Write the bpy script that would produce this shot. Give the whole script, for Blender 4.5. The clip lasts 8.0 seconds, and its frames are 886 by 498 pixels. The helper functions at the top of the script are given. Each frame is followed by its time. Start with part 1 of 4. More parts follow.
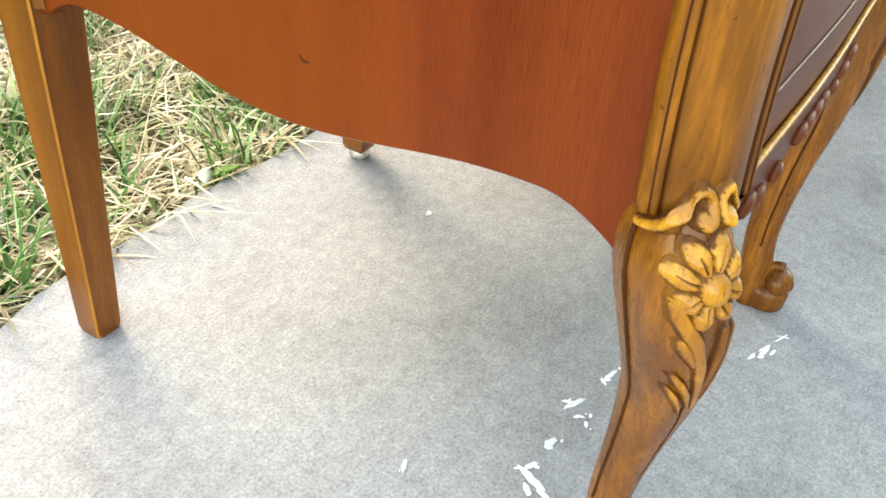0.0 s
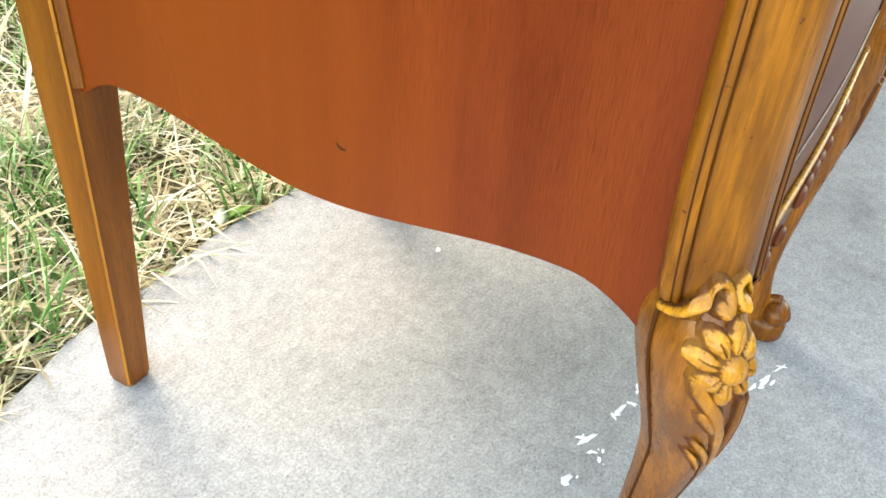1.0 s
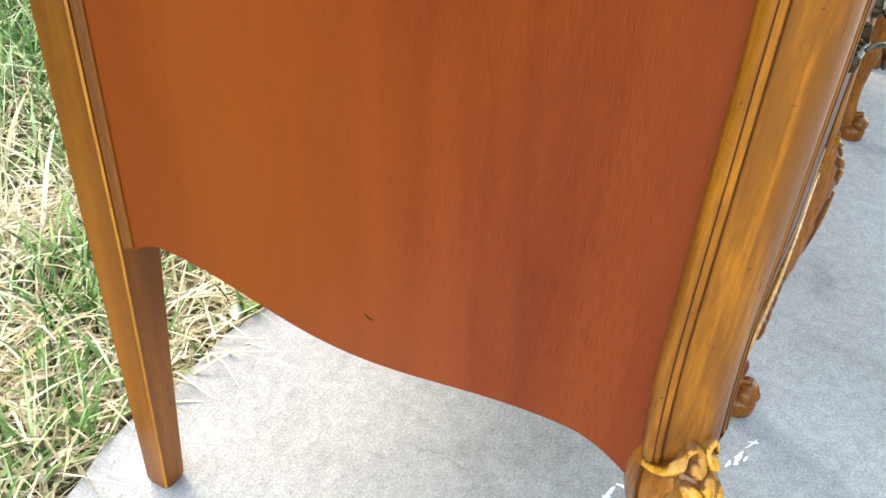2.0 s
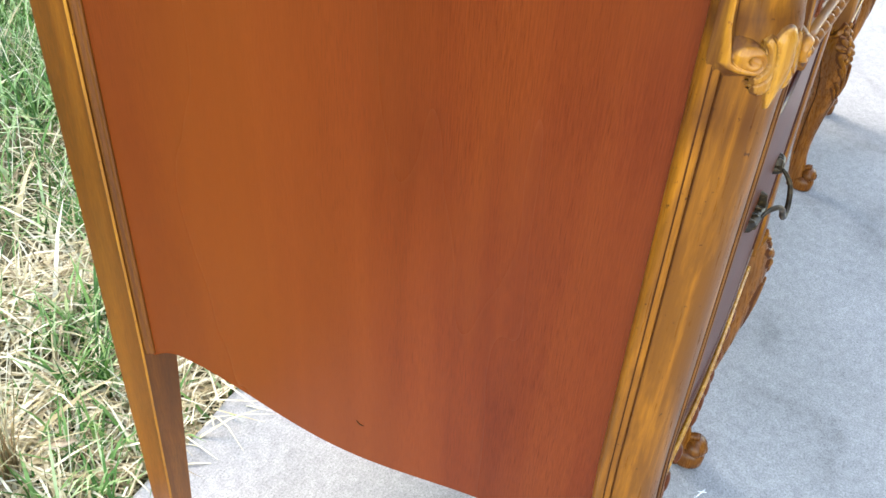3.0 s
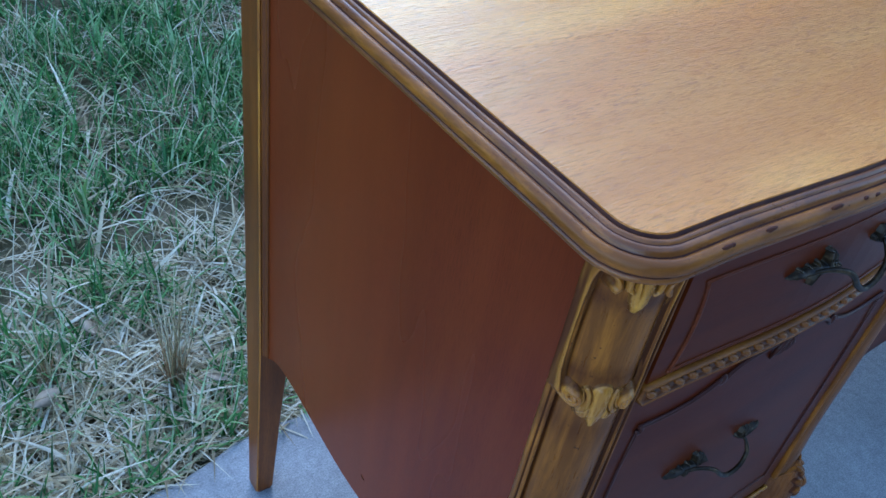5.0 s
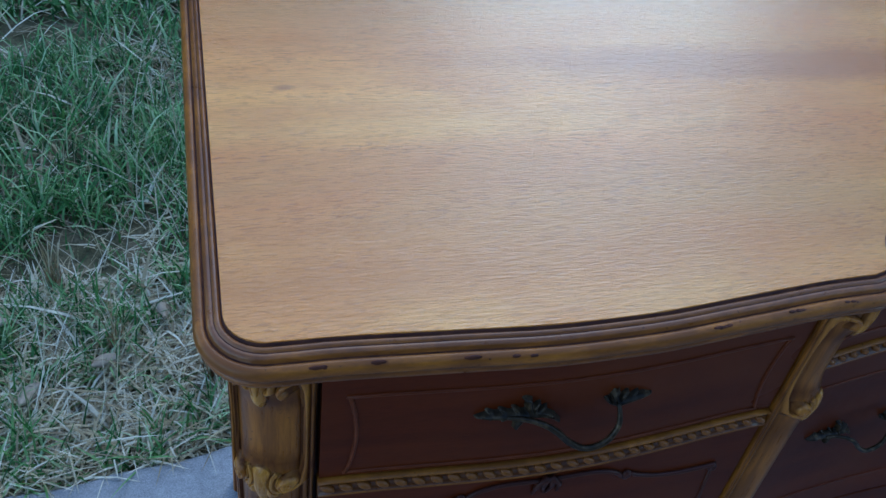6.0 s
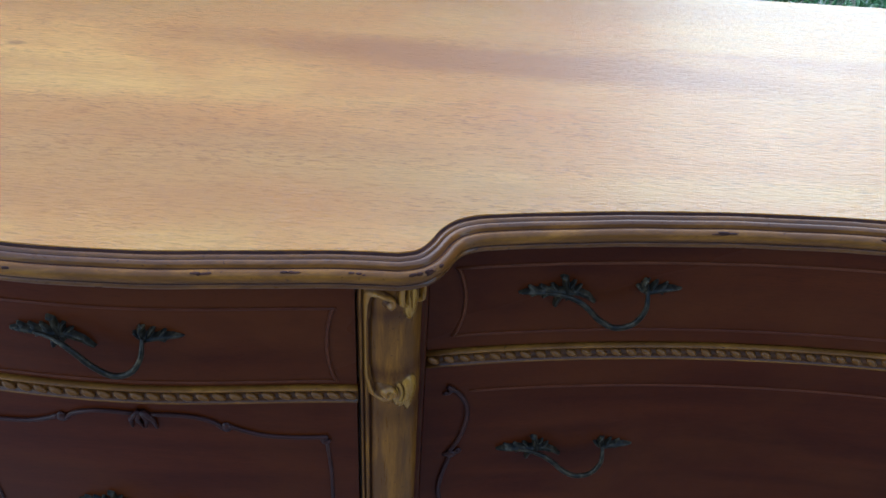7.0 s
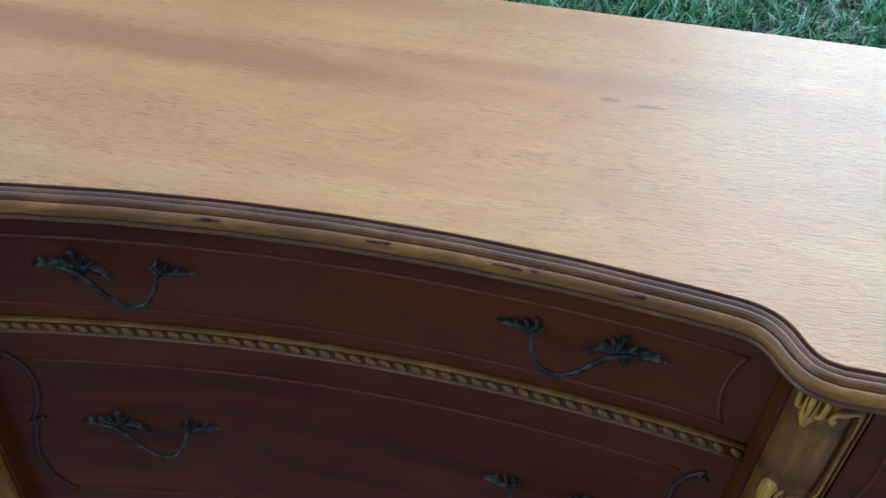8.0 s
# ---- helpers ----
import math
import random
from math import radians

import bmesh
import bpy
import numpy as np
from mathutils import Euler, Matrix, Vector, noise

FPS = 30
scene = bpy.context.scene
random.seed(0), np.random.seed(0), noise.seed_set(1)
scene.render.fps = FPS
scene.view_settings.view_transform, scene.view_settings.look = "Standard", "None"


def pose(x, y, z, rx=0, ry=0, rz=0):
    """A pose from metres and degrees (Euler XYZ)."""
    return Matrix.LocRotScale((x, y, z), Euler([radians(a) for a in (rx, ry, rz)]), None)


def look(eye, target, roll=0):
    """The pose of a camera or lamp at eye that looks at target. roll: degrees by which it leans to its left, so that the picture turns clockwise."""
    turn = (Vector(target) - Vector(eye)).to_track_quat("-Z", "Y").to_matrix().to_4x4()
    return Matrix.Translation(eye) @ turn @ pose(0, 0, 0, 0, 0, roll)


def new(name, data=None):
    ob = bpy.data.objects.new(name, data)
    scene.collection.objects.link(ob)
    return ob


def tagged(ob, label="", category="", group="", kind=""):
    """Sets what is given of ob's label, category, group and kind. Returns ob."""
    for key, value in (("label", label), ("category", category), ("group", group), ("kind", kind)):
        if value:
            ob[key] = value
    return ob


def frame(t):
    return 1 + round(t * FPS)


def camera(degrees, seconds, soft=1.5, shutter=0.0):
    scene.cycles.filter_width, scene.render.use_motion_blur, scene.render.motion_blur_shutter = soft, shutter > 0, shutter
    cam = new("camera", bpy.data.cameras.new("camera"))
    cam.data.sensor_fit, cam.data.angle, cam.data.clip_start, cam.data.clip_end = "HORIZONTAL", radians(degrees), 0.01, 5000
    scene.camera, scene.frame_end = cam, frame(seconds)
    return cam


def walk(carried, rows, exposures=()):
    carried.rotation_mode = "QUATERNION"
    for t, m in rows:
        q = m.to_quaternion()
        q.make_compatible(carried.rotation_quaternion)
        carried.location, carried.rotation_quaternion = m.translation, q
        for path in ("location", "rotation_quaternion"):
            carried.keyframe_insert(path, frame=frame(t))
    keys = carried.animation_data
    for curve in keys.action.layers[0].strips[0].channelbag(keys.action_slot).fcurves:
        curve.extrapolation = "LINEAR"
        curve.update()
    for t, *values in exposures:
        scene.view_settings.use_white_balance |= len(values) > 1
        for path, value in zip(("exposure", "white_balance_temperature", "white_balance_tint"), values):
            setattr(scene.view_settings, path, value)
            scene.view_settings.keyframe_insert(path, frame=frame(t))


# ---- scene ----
import functools

cam = camera(54.5, 8.0)
PATH = [
    (0, (-0.334, -0.095, 0.543), (1.048, 0.71, -0.659), 4.8),
    (0.5, (-0.347, -0.076, 0.555), (1.028, 0.722, -0.658), 4.7),
    (1, (-0.35, -0.07, 0.599), (1.043, 0.704, -0.61), 4.3),
    (1.5, (-0.359, -0.052, 0.657), (1.053, 0.708, -0.538), 4.0),
    (1.7, (-0.365, -0.049, 0.687), (1.053, 0.703, -0.507), 3.8),
    (3, (-0.401, -0.065, 0.88), (1.034, 0.641, -0.321), 3.5),
    (3.5, (-0.415, -0.08, 0.959), (1.021, 0.641, -0.233), 5.5),
    (4, (-0.414, -0.107, 1.024), (0.971, 0.72, -0.158), 7.1),
    (4.5, (-0.388, -0.149, 1.07), (0.884, 0.828, -0.124), 8.4),
    (4.7, (-0.37, -0.185, 1.093), (0.777, 0.869, -0.161), 9.0),
    (5.8, (-0.088, -0.355, 1.228), (0.581, 1.007, -0.074), 11.1),
    (6, (-0.01, -0.389, 1.241), (0.496, 1.048, -0.055), 8.6),
    (6.5, (0.25, -0.494, 1.291), (0.404, 1.011, -0.018), 4.5),
    (7, (0.482, -0.502, 1.259), (0.477, 1.037, -0.018), 3.6),
    (7.5, (0.68, -0.451, 1.26), (0.562, 1.06, -0.044), 4.9),
    (8, (0.936, -0.452, 1.271), (0.763, 1.061, -0.025), 4.4),
]
walk(cam, [(t, look(eye, target, roll)) for t, eye, target, roll in PATH],
     [(0, 3.58, 11400, 9), (1.5, 3.70, 10900, 9), (3.0, 3.62, 8900, 11), (3.5, 3.66, 8700, 11), (4.0, 3.2, 6700, 9), (4.5, 2.55, 5200, 9), (4.7, 2.33, 5000, 7), (5.8, 1.45, 5000, 4), (6.5, 1.50, 5400, 3), (7.0, 2.08, 5400, 3), (7.5, 2.06, 5250, 2), (8.0, 2.04, 5150, 2)])

# ---- light ----
SUN_AZ, SUN_EL = 66.0, 49.0          # degrees from +x towards +y, and above the horizon
world = bpy.data.worlds.new("sky")
scene.world = world
world.use_nodes = True
wn = world.node_tree.nodes
sky = wn.new("ShaderNodeTexSky")
sky.sky_type = "NISHITA"
sky.sun_disc = False
sky.sun_elevation = radians(SUN_EL)
sky.sun_rotation = radians(90 - SUN_AZ)
sky.air_density, sky.dust_density, sky.ozone_density = 1.0, 0.6, 1.0
world.node_tree.links.new(sky.outputs[0], wn["Background"].inputs[0])
wn["Background"].inputs[1].default_value = 0.15

sun_data = bpy.data.lights.new("sun", "SUN")
sun_data.energy, sun_data.angle, sun_data.color = 0.030, radians(24), (1.0, 0.985, 0.96)
sun = new("sun", sun_data)
sun_dir = Vector((math.cos(radians(SUN_EL)) * math.cos(radians(SUN_AZ)), math.cos(radians(SUN_EL)) * math.sin(radians(SUN_AZ)), math.sin(radians(SUN_EL))))
sun.matrix_world = look(sun_dir * 20, (0, 0, 0))


# ---- materials ----
def material(name, rough=0.5, metal=0.0, spec=0.5, coat=0.0, coat_rough=0.1):
    m = bpy.data.materials.new(name)
    m.use_nodes = True
    b = m.node_tree.nodes["Principled BSDF"]
    b.inputs["Roughness"].default_value = rough
    b.inputs["Metallic"].default_value = metal
    b.inputs["Specular IOR Level"].default_value = spec
    b.inputs["Coat Weight"].default_value = coat
    b.inputs["Coat Roughness"].default_value = coat_rough
    return m, m.node_tree, b


def node(tree, kind, **values):
    n = tree.nodes.new(kind)
    for key, value in values.items():
        n.inputs[key.replace("_", " ")].default_value = value
    return n


def coords(tree, scale, rot=(0, 0, 0)):
    tc = tree.nodes.new("ShaderNodeTexCoord")
    mp = tree.nodes.new("ShaderNodeMapping")
    mp.inputs["Scale"].default_value = scale
    mp.inputs["Rotation"].default_value = rot
    tree.links.new(tc.outputs["Object"], mp.inputs["Vector"])
    return mp.outputs["Vector"]


def noise_tex(tree, vec, scale, detail=4.0, rough=0.55, distort=0.0):
    n = node(tree, "ShaderNodeTexNoise", Scale=scale, Detail=detail, Roughness=rough, Distortion=distort)
    tree.links.new(vec, n.inputs["Vector"])
    return n.outputs["Fac"]


def ramp(tree, fac, stops):
    r = tree.nodes.new("ShaderNodeValToRGB")
    e = r.color_ramp.elements
    while len(e) < len(stops):
        e.new(0.5)
    for el, (p, c) in zip(e, stops):
        el.position, el.color = p, (*c, 1.0)
    tree.links.new(fac, r.inputs["Fac"])
    return r.outputs["Color"]


def mix(tree, kind, fac, a, b):
    m = tree.nodes.new("ShaderNodeMix")
    m.data_type, m.blend_type = "RGBA", kind
    for sock, v in ((m.inputs["Factor"], fac), (m.inputs["A"], a), (m.inputs["B"], b)):
        if isinstance(v, (int, float)):
            sock.default_value = v
        elif isinstance(v, tuple):
            sock.default_value = (*v, 1.0)
        else:
            tree.links.new(v, sock)
    return m.outputs["Result"]


def bump(tree, bsdf, height, strength, distance):
    b = node(tree, "ShaderNodeBump", Strength=strength, Distance=distance)
    tree.links.new(height, b.inputs["Height"])
    tree.links.new(b.outputs["Normal"], bsdf.inputs["Normal"])


def to_range(tree, fac, lo, hi):
    m = node(tree, "ShaderNodeMapRange", To_Min=lo, To_Max=hi)
    tree.links.new(fac, m.inputs["Value"])
    return m.outputs["Result"]


def wood(name, dark, mid, light, axis, rough, blotch=(0.6, 1.0), coat=0.0, fine=1.0, pores=0.4, rlo=-0.06, rhi=0.08, spec=0.5, streaks=None, bumpy=0.12, pore_long=0.035, pore_scale=900, mottle=None, flecks=0.0, fibres=1.0, spread=(0.42, 0.66)):
    """Veneer with its grain along an axis: broad figure, fine fibres, dark pores and blotches."""
    m, t, b = material(name, rough, coat=coat, coat_rough=0.26, spec=spec)
    long = 0.06
    s = [1.0, 1.0, 1.0]
    s["xyz".index(axis)] = long
    vec = coords(t, tuple(s))
    figure = noise_tex(t, vec, 14 * fine, 3, 0.5, 0.6)
    fibre = noise_tex(t, vec, 420 * fine, 4, 0.7)
    broad = noise_tex(t, coords(t, tuple(0.25 if c == long else 1.0 for c in s)), 5.5, 3, 0.5)
    col = ramp(t, figure, ((0.3, dark), (0.52, mid), (0.72, light)))
    col = mix(t, "MULTIPLY", fibres, col, ramp(t, fibre, ((0.3, (0.62, 0.58, 0.55)), (0.62, (1.08, 1.08, 1.08)))))
    col = mix(t, "MULTIPLY", 1.0, col, ramp(t, broad, ((0.32, (blotch[0],) * 3), (0.68, (blotch[1],) * 3))))
    if streaks:
        st = noise_tex(t, coords(t, tuple(0.18 if c == long else 1.0 for c in s)), 9.0, 2, 0.5)
        col = mix(t, "MIX", ramp(t, st, ((0.55, (0, 0, 0)), (0.72, (0.6, 0.6, 0.6)))), col, streaks)
    if mottle:
        mo = noise_tex(t, coords(t, tuple(0.55 if c == long else 1.0 for c in s)), 7.0, 5, 0.62, 0.4)
        col = mix(t, "MIX", ramp(t, mo, ((spread[0], (0.0,) * 3), (spread[1], (0.85,) * 3))), col, mottle)
    pv = coords(t, tuple(pore_long if c == long else 1.0 for c in s))
    pore = noise_tex(t, pv, pore_scale * fine, 2, 0.6)
    pm = ramp(t, pore, ((0.34, (1, 1, 1)), (0.42, (0, 0, 0))))
    pm = mix(t, "MULTIPLY", 1.0, pm, ramp(t, noise_tex(t, vec, 30, 3, 0.6), ((0.38, (0.15,) * 3), (0.62, (1.0,) * 3))))
    pmf = mix(t, "MULTIPLY", 1.0, pm, (pores,) * 3)
    col = mix(t, "MULTIPLY", pmf, col, (0.35, 0.25, 0.2))
    t.links.new(col, b.inputs["Base Color"])
    t.links.new(to_range(t, broad, rough + rlo, rough + rhi), b.inputs["Roughness"])
    if flecks:
        fl = noise_tex(t, coords(t, tuple(0.15 if c == long else 1.0 for c in s)), 560, 4, 0.65, 0.6)
        where = ramp(t, noise_tex(t, vec, 22, 4, 0.6), ((0.38, (0.35,) * 3), (0.6, (1.0,) * 3)))
        dark_ = ramp(t, fl, ((0.36, (0.50, 0.42, 0.36)), (0.50, (1.08, 1.08, 1.08))))
        t.links.new(mix(t, "MULTIPLY", mix(t, "MULTIPLY", 1.0, where, (flecks,) * 3), col, dark_), b.inputs["Base Color"])
        bump(t, b, fl, bumpy, 0.0010)
    else:
        bump(t, b, mix(t, "ADD", 0.5, fibre, pore), bumpy, 0.0006)
    return m


def gilt(name, base, glaze, rough=0.36, flow=(1, 1, 0.1), spec=0.35):
    """Antiqued golden-brown paint with darker brushed glaze and worn specks."""
    m, t, b = material(name, rough, spec=spec)
    a = noise_tex(t, coords(t, flow), 330, 5, 0.7)
    c = noise_tex(t, coords(t, tuple(max(0.12, q) for q in flow)), 75, 5, 0.65, 0.3)
    d = noise_tex(t, coords(t, (1, 1, 1)), 240, 3, 0.6)
    mixed = tuple(0.30 * x + 0.70 * y for x, y in zip(base, glaze))
    col = mix(t, "MIX", ramp(t, a, ((0.42, (0.7,) * 3), (0.58, (0.0,) * 3))), base, tuple(0.5 * x + 0.5 * y for x, y in zip(base, glaze)))
    col = mix(t, "MIX", ramp(t, c, ((0.44, (0.9,) * 3), (0.64, (0.0,) * 3))), col, mixed)
    col = mix(t, "MIX", ramp(t, d, ((0.27, (0.9,) * 3), (0.34, (0.0,) * 3))), col, glaze)
    worn = t.nodes.new("ShaderNodeAttribute")
    worn.attribute_name = "glaze"
    col = mix(t, "MIX", mix(t, "MULTIPLY", 1.0, worn.outputs["Fac"], ramp(t, c, ((0.3, (1.0,) * 3), (0.75, (0.6,) * 3)))), col, (0.064, 0.0190, 0.0085))
    t.links.new(col, b.inputs["Base Color"])
    t.links.new(to_range(t, a, rough - 0.08, rough + 0.12), b.inputs["Roughness"])
    t.links.new(to_range(t, worn.outputs["Fac"], spec, 0.08), b.inputs["Specular IOR Level"])
    bump(t, b, mix(t, "ADD", 0.4, a, d), 0.2, 0.0008)
    return m


M_SIDE = wood("mahogany_side", (0.124, 0.0182, 0.0054), (0.153, 0.0242, 0.0068), (0.180, 0.0318, 0.0080), "z", 0.26, (0.75, 1.10), pores=0.4, fine=2.4, spec=0.14, mottle=(0.174, 0.0325, 0.0072), fibres=0.8, spread=(0.30, 0.76), pore_scale=620)
# same mahogany far paler: the light on the top is put into its colour
M_TOP = wood("mahogany_lit_top", (0.69, 0.258, 0.037), (0.79, 0.328, 0.052), (0.845, 0.376, 0.064), "x", 0.17, (0.74, 1.08), pores=0.25, fine=1.0, rlo=-0.03, rhi=0.05, bumpy=1.1, spec=0.72, coat=0.06, streaks=(0.52, 0.195, 0.030), pore_long=0.12, pore_scale=520, flecks=0.65, fibres=0.35, mottle=(0.62, 0.205, 0.024))
M_FRONT = wood("mahogany_front", (0.070, 0.0112, 0.0022), (0.094, 0.0160, 0.0030), (0.120, 0.0225, 0.0038), "x", 0.28, (0.68, 1.15), pores=0.4, fine=2.2, spec=0.09, mottle=(0.112, 0.0245, 0.0044), fibres=0.6)


def patch(tree, cx, cy, rx, ry, turn=0.0):
    """A soft oval mask in plan, ragged by noise."""
    tc = tree.nodes.new("ShaderNodeTexCoord")
    warp = tree.nodes.new("ShaderNodeTexNoise")
    warp.inputs["Scale"].default_value, warp.inputs["Detail"].default_value = 9.0, 5.0
    shift = tree.nodes.new("ShaderNodeVectorMath")
    shift.operation = "MULTIPLY_ADD"
    shift.inputs[1].default_value = (0.5 * rx, 0.9 * ry, 0.0)
    tree.links.new(tc.outputs["Object"], warp.inputs["Vector"])
    tree.links.new(warp.outputs["Color"], shift.inputs[0])
    tree.links.new(tc.outputs["Object"], shift.inputs[2])
    mp = tree.nodes.new("ShaderNodeMapping")
    mp.vector_type = "TEXTURE"
    mp.inputs["Location"].default_value = (cx + 0.25 * rx, cy + 0.45 * ry, 0.86)
    mp.inputs["Rotation"].default_value = (0, 0, radians(turn))
    mp.inputs["Scale"].default_value = (rx, ry, 10.0)
    tree.links.new(shift.outputs[0], mp.inputs["Vector"])
    g_ = tree.nodes.new("ShaderNodeTexGradient")
    g_.gradient_type = "SPHERICAL"
    tree.links.new(mp.outputs["Vector"], g_.inputs["Vector"])
    return g_.outputs["Fac"]


# the side's veneer: an orange leaf towards the back, a redder one in front, and their hairline joint
vt = M_SIDE.node_tree
vb = vt.nodes["Principled BSDF"]
vcol = vb.inputs["Base Color"].links[0].from_socket
vsep = vt.nodes.new("ShaderNodeSeparateXYZ")
vt.links.new(coords(vt, (1, 1, 1)), vsep.inputs[0])
vwarp = vt.nodes.new("ShaderNodeMath")
vwarp.operation = "MULTIPLY_ADD"
vwarp.inputs[1].default_value = 0.10
vt.links.new(noise_tex(vt, coords(vt, (1, 1, 0.35)), 7, 3), vwarp.inputs[0])
vt.links.new(vsep.outputs["Y"], vwarp.inputs[2])
vcol = mix(vt, "MIX", ramp(vt, vwarp.outputs[0], ((0.17, (0, 0, 0)), (0.36, (0.55,) * 3), (0.47, (0.2,) * 3))), vcol, (0.198, 0.042, 0.0062))
vcol = mix(vt, "MULTIPLY", ramp(vt, vsep.outputs["Y"], ((0.2345, (0, 0, 0)), (0.2352, (0.45,) * 3), (0.2362, (0, 0, 0)))), vcol, (0.4, 0.3, 0.3))
vt.links.new(vcol, vb.inputs["Base Color"])

# broad brown streak, orange patch and two small knots in the veneer of the top
tt = M_TOP.node_tree
tb = tt.nodes["Principled BSDF"]
tcol = tb.inputs["Base Color"].links[0].from_socket
for cx, cy, rx, ry, turn, tone, k in ((0.56, 0.275, 0.42, 0.040, -3, (0.44, 0.138, 0.015), 0.85), (0.95, 0.315, 0.30, 0.026, 2, (0.50, 0.165, 0.020), 0.6), (0.20, 0.02, 0.30, 0.07, 4, (0.54, 0.185, 0.020), 0.5), (0.62, 0.42, 0.30, 0.05, 0, (0.54, 0.20, 0.024), 0.5), (0.053, 0.25, 0.012, 0.006, 0, (0.34, 0.11, 0.016), 0.6), (1.0, 0.28, 0.014, 0.006, 0, (0.34, 0.11, 0.016), 0.7), (1.035, 0.275, 0.020, 0.004, 4, (0.30, 0.10, 0.016), 0.8)):
    tcol = mix(tt, "MIX", ramp(tt, patch(tt, cx, cy, rx, ry, turn), ((0.0, (0, 0, 0)), (0.55, (k, k, k)))), tcol, tone)
tt.links.new(tcol, tb.inputs["Base Color"])

M_STILE = wood("stained_beech", (0.14, 0.038, 0.0045), (0.23, 0.065, 0.007), (0.31, 0.098, 0.010), "z", 0.32, (0.6, 1.1), pores=0.5, fine=2.6, spec=0.35)
M_POST = gilt("antiqued_gold_brown", (0.35, 0.120, 0.011), (0.060, 0.0155, 0.003), 0.28, (1, 1, 0.06), 0.22)
M_LEG = gilt("antiqued_leg_brown", (0.30, 0.096, 0.0095), (0.056, 0.0140, 0.003), 0.26, (1, 1, 0.08))
# antique glaze for recesses and column edges, with their shade painted in
M_SHADEGLAZE = gilt("shade_glazed_gold", (0.16, 0.050, 0.007), (0.05, 0.013, 0.003), 0.28, (1, 1, 0.06))
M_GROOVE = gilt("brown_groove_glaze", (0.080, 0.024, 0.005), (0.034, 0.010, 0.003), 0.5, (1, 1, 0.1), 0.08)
M_CARVE = gilt("rubbed_brown_gold", (0.55, 0.225, 0.020), (0.16, 0.042, 0.009), 0.28)
M_GOLD = gilt("rubbed_yellow_gold", (0.60, 0.270, 0.027), (0.20, 0.060, 0.011), 0.26)
M_EDGE = gilt("edge_gold_brown", (0.29, 0.098, 0.012), (0.074, 0.021, 0.006), 0.28, (0.22, 0.22, 1), 0.42)
M_BEAD = gilt("bead_gold", (0.35, 0.122, 0.012), (0.08, 0.022, 0.006), 0.34, (0.22, 0.22, 1), 0.26)
M_LINE, lt, lb = material("dark_glaze", 0.6, spec=0.15)
lt.links.new(ramp(lt, noise_tex(lt, coords(lt, (1, 1, 1)), 90, 3), ((0.3, (0.038, 0.012, 0.008)), (0.7, (0.095, 0.030, 0.013)))), lb.inputs["Base Color"])
M_GLIDE, gt_, gb_ = material("scuffed_pale_steel", 0.45, 0.5)
gt_.links.new(ramp(gt_, noise_tex(gt_, coords(gt_, (1, 1, 1)), 200, 3), ((0.3, (0.30, 0.28, 0.25)), (0.7, (0.62, 0.60, 0.56)))), gb_.inputs["Base Color"])
M_INSIDE, it_, ib = material("dark_case_wood", 0.7)
it_.links.new(ramp(it_, noise_tex(it_, coords(it_, (0.1, 1, 1)), 60, 4), ((0.3, (0.03, 0.012, 0.006)), (0.7, (0.07, 0.028, 0.012)))), ib.inputs["Base Color"])
M_TRIM = wood("dark_red_moulding", (0.115, 0.026, 0.009), (0.155, 0.038, 0.012), (0.200, 0.055, 0.017), "x", 0.34, (0.8, 1.1), spec=0.12)
M_DARKTRIM = wood("blackened_moulding", (0.048, 0.014, 0.009), (0.066, 0.020, 0.012), (0.090, 0.028, 0.015), "x", 0.32, (0.8, 1.1), spec=0.18)
M_BRONZE, bt, bb = material("aged_bronze", 0.36, 0.2, spec=0.16)
bt.links.new(ramp(bt, noise_tex(bt, coords(bt, (1, 1, 1)), 160, 4), ((0.32, (0.010, 0.007, 0.004)), (0.52, (0.034, 0.022, 0.011)), (0.70, (0.10, 0.066, 0.032)))), bb.inputs["Base Color"])


def concrete():
    m, t, b = material("weathered_concrete", 0.85, spec=0.3)
    v = coords(t, (1, 1, 1))
    big = noise_tex(t, v, 3.2, 5, 0.6)
    med = noise_tex(t, v, 60, 9, 0.85, 0.0)
    fine = noise_tex(t, v, 330, 5, 0.8)
    grit = noise_tex(t, v, 480, 2, 0.5)
    pale = noise_tex(t, v, 140, 4, 0.7)
    col = ramp(t, big, ((0.3, (0.31, 0.306, 0.296)), (0.7, (0.40, 0.396, 0.385))))
    col = mix(t, "MULTIPLY", 1.0, col, ramp(t, med, ((0.34, (0.70, 0.70, 0.70)), (0.66, (1.15, 1.15, 1.14)))))
    col = mix(t, "MULTIPLY", 1.0, col, ramp(t, fine, ((0.36, (0.66, 0.66, 0.66)), (0.60, (1.12, 1.12, 1.11)))))
    col = mix(t, "MULTIPLY", 1.0, col, ramp(t, grit, ((0.28, (0.55, 0.55, 0.55)), (0.38, (1, 1, 1)))))
    col = mix(t, "MIX", ramp(t, pale, ((0.62, (0, 0, 0)), (0.74, (0.5, 0.5, 0.5)))), col, (0.52, 0.515, 0.50))
    stain = noise_tex(t, v, 6.5, 3, 0.5, 0.8)
    col = mix(t, "MULTIPLY", 1.0, col, ramp(t, stain, ((0.30, (0.82, 0.82, 0.82)), (0.46, (1, 1, 1)))))
    t.links.new(col, b.inputs["Base Color"])
    bump(t, b, mix(t, "ADD", 0.5, fine, grit), 0.1, 0.0006)
    return m


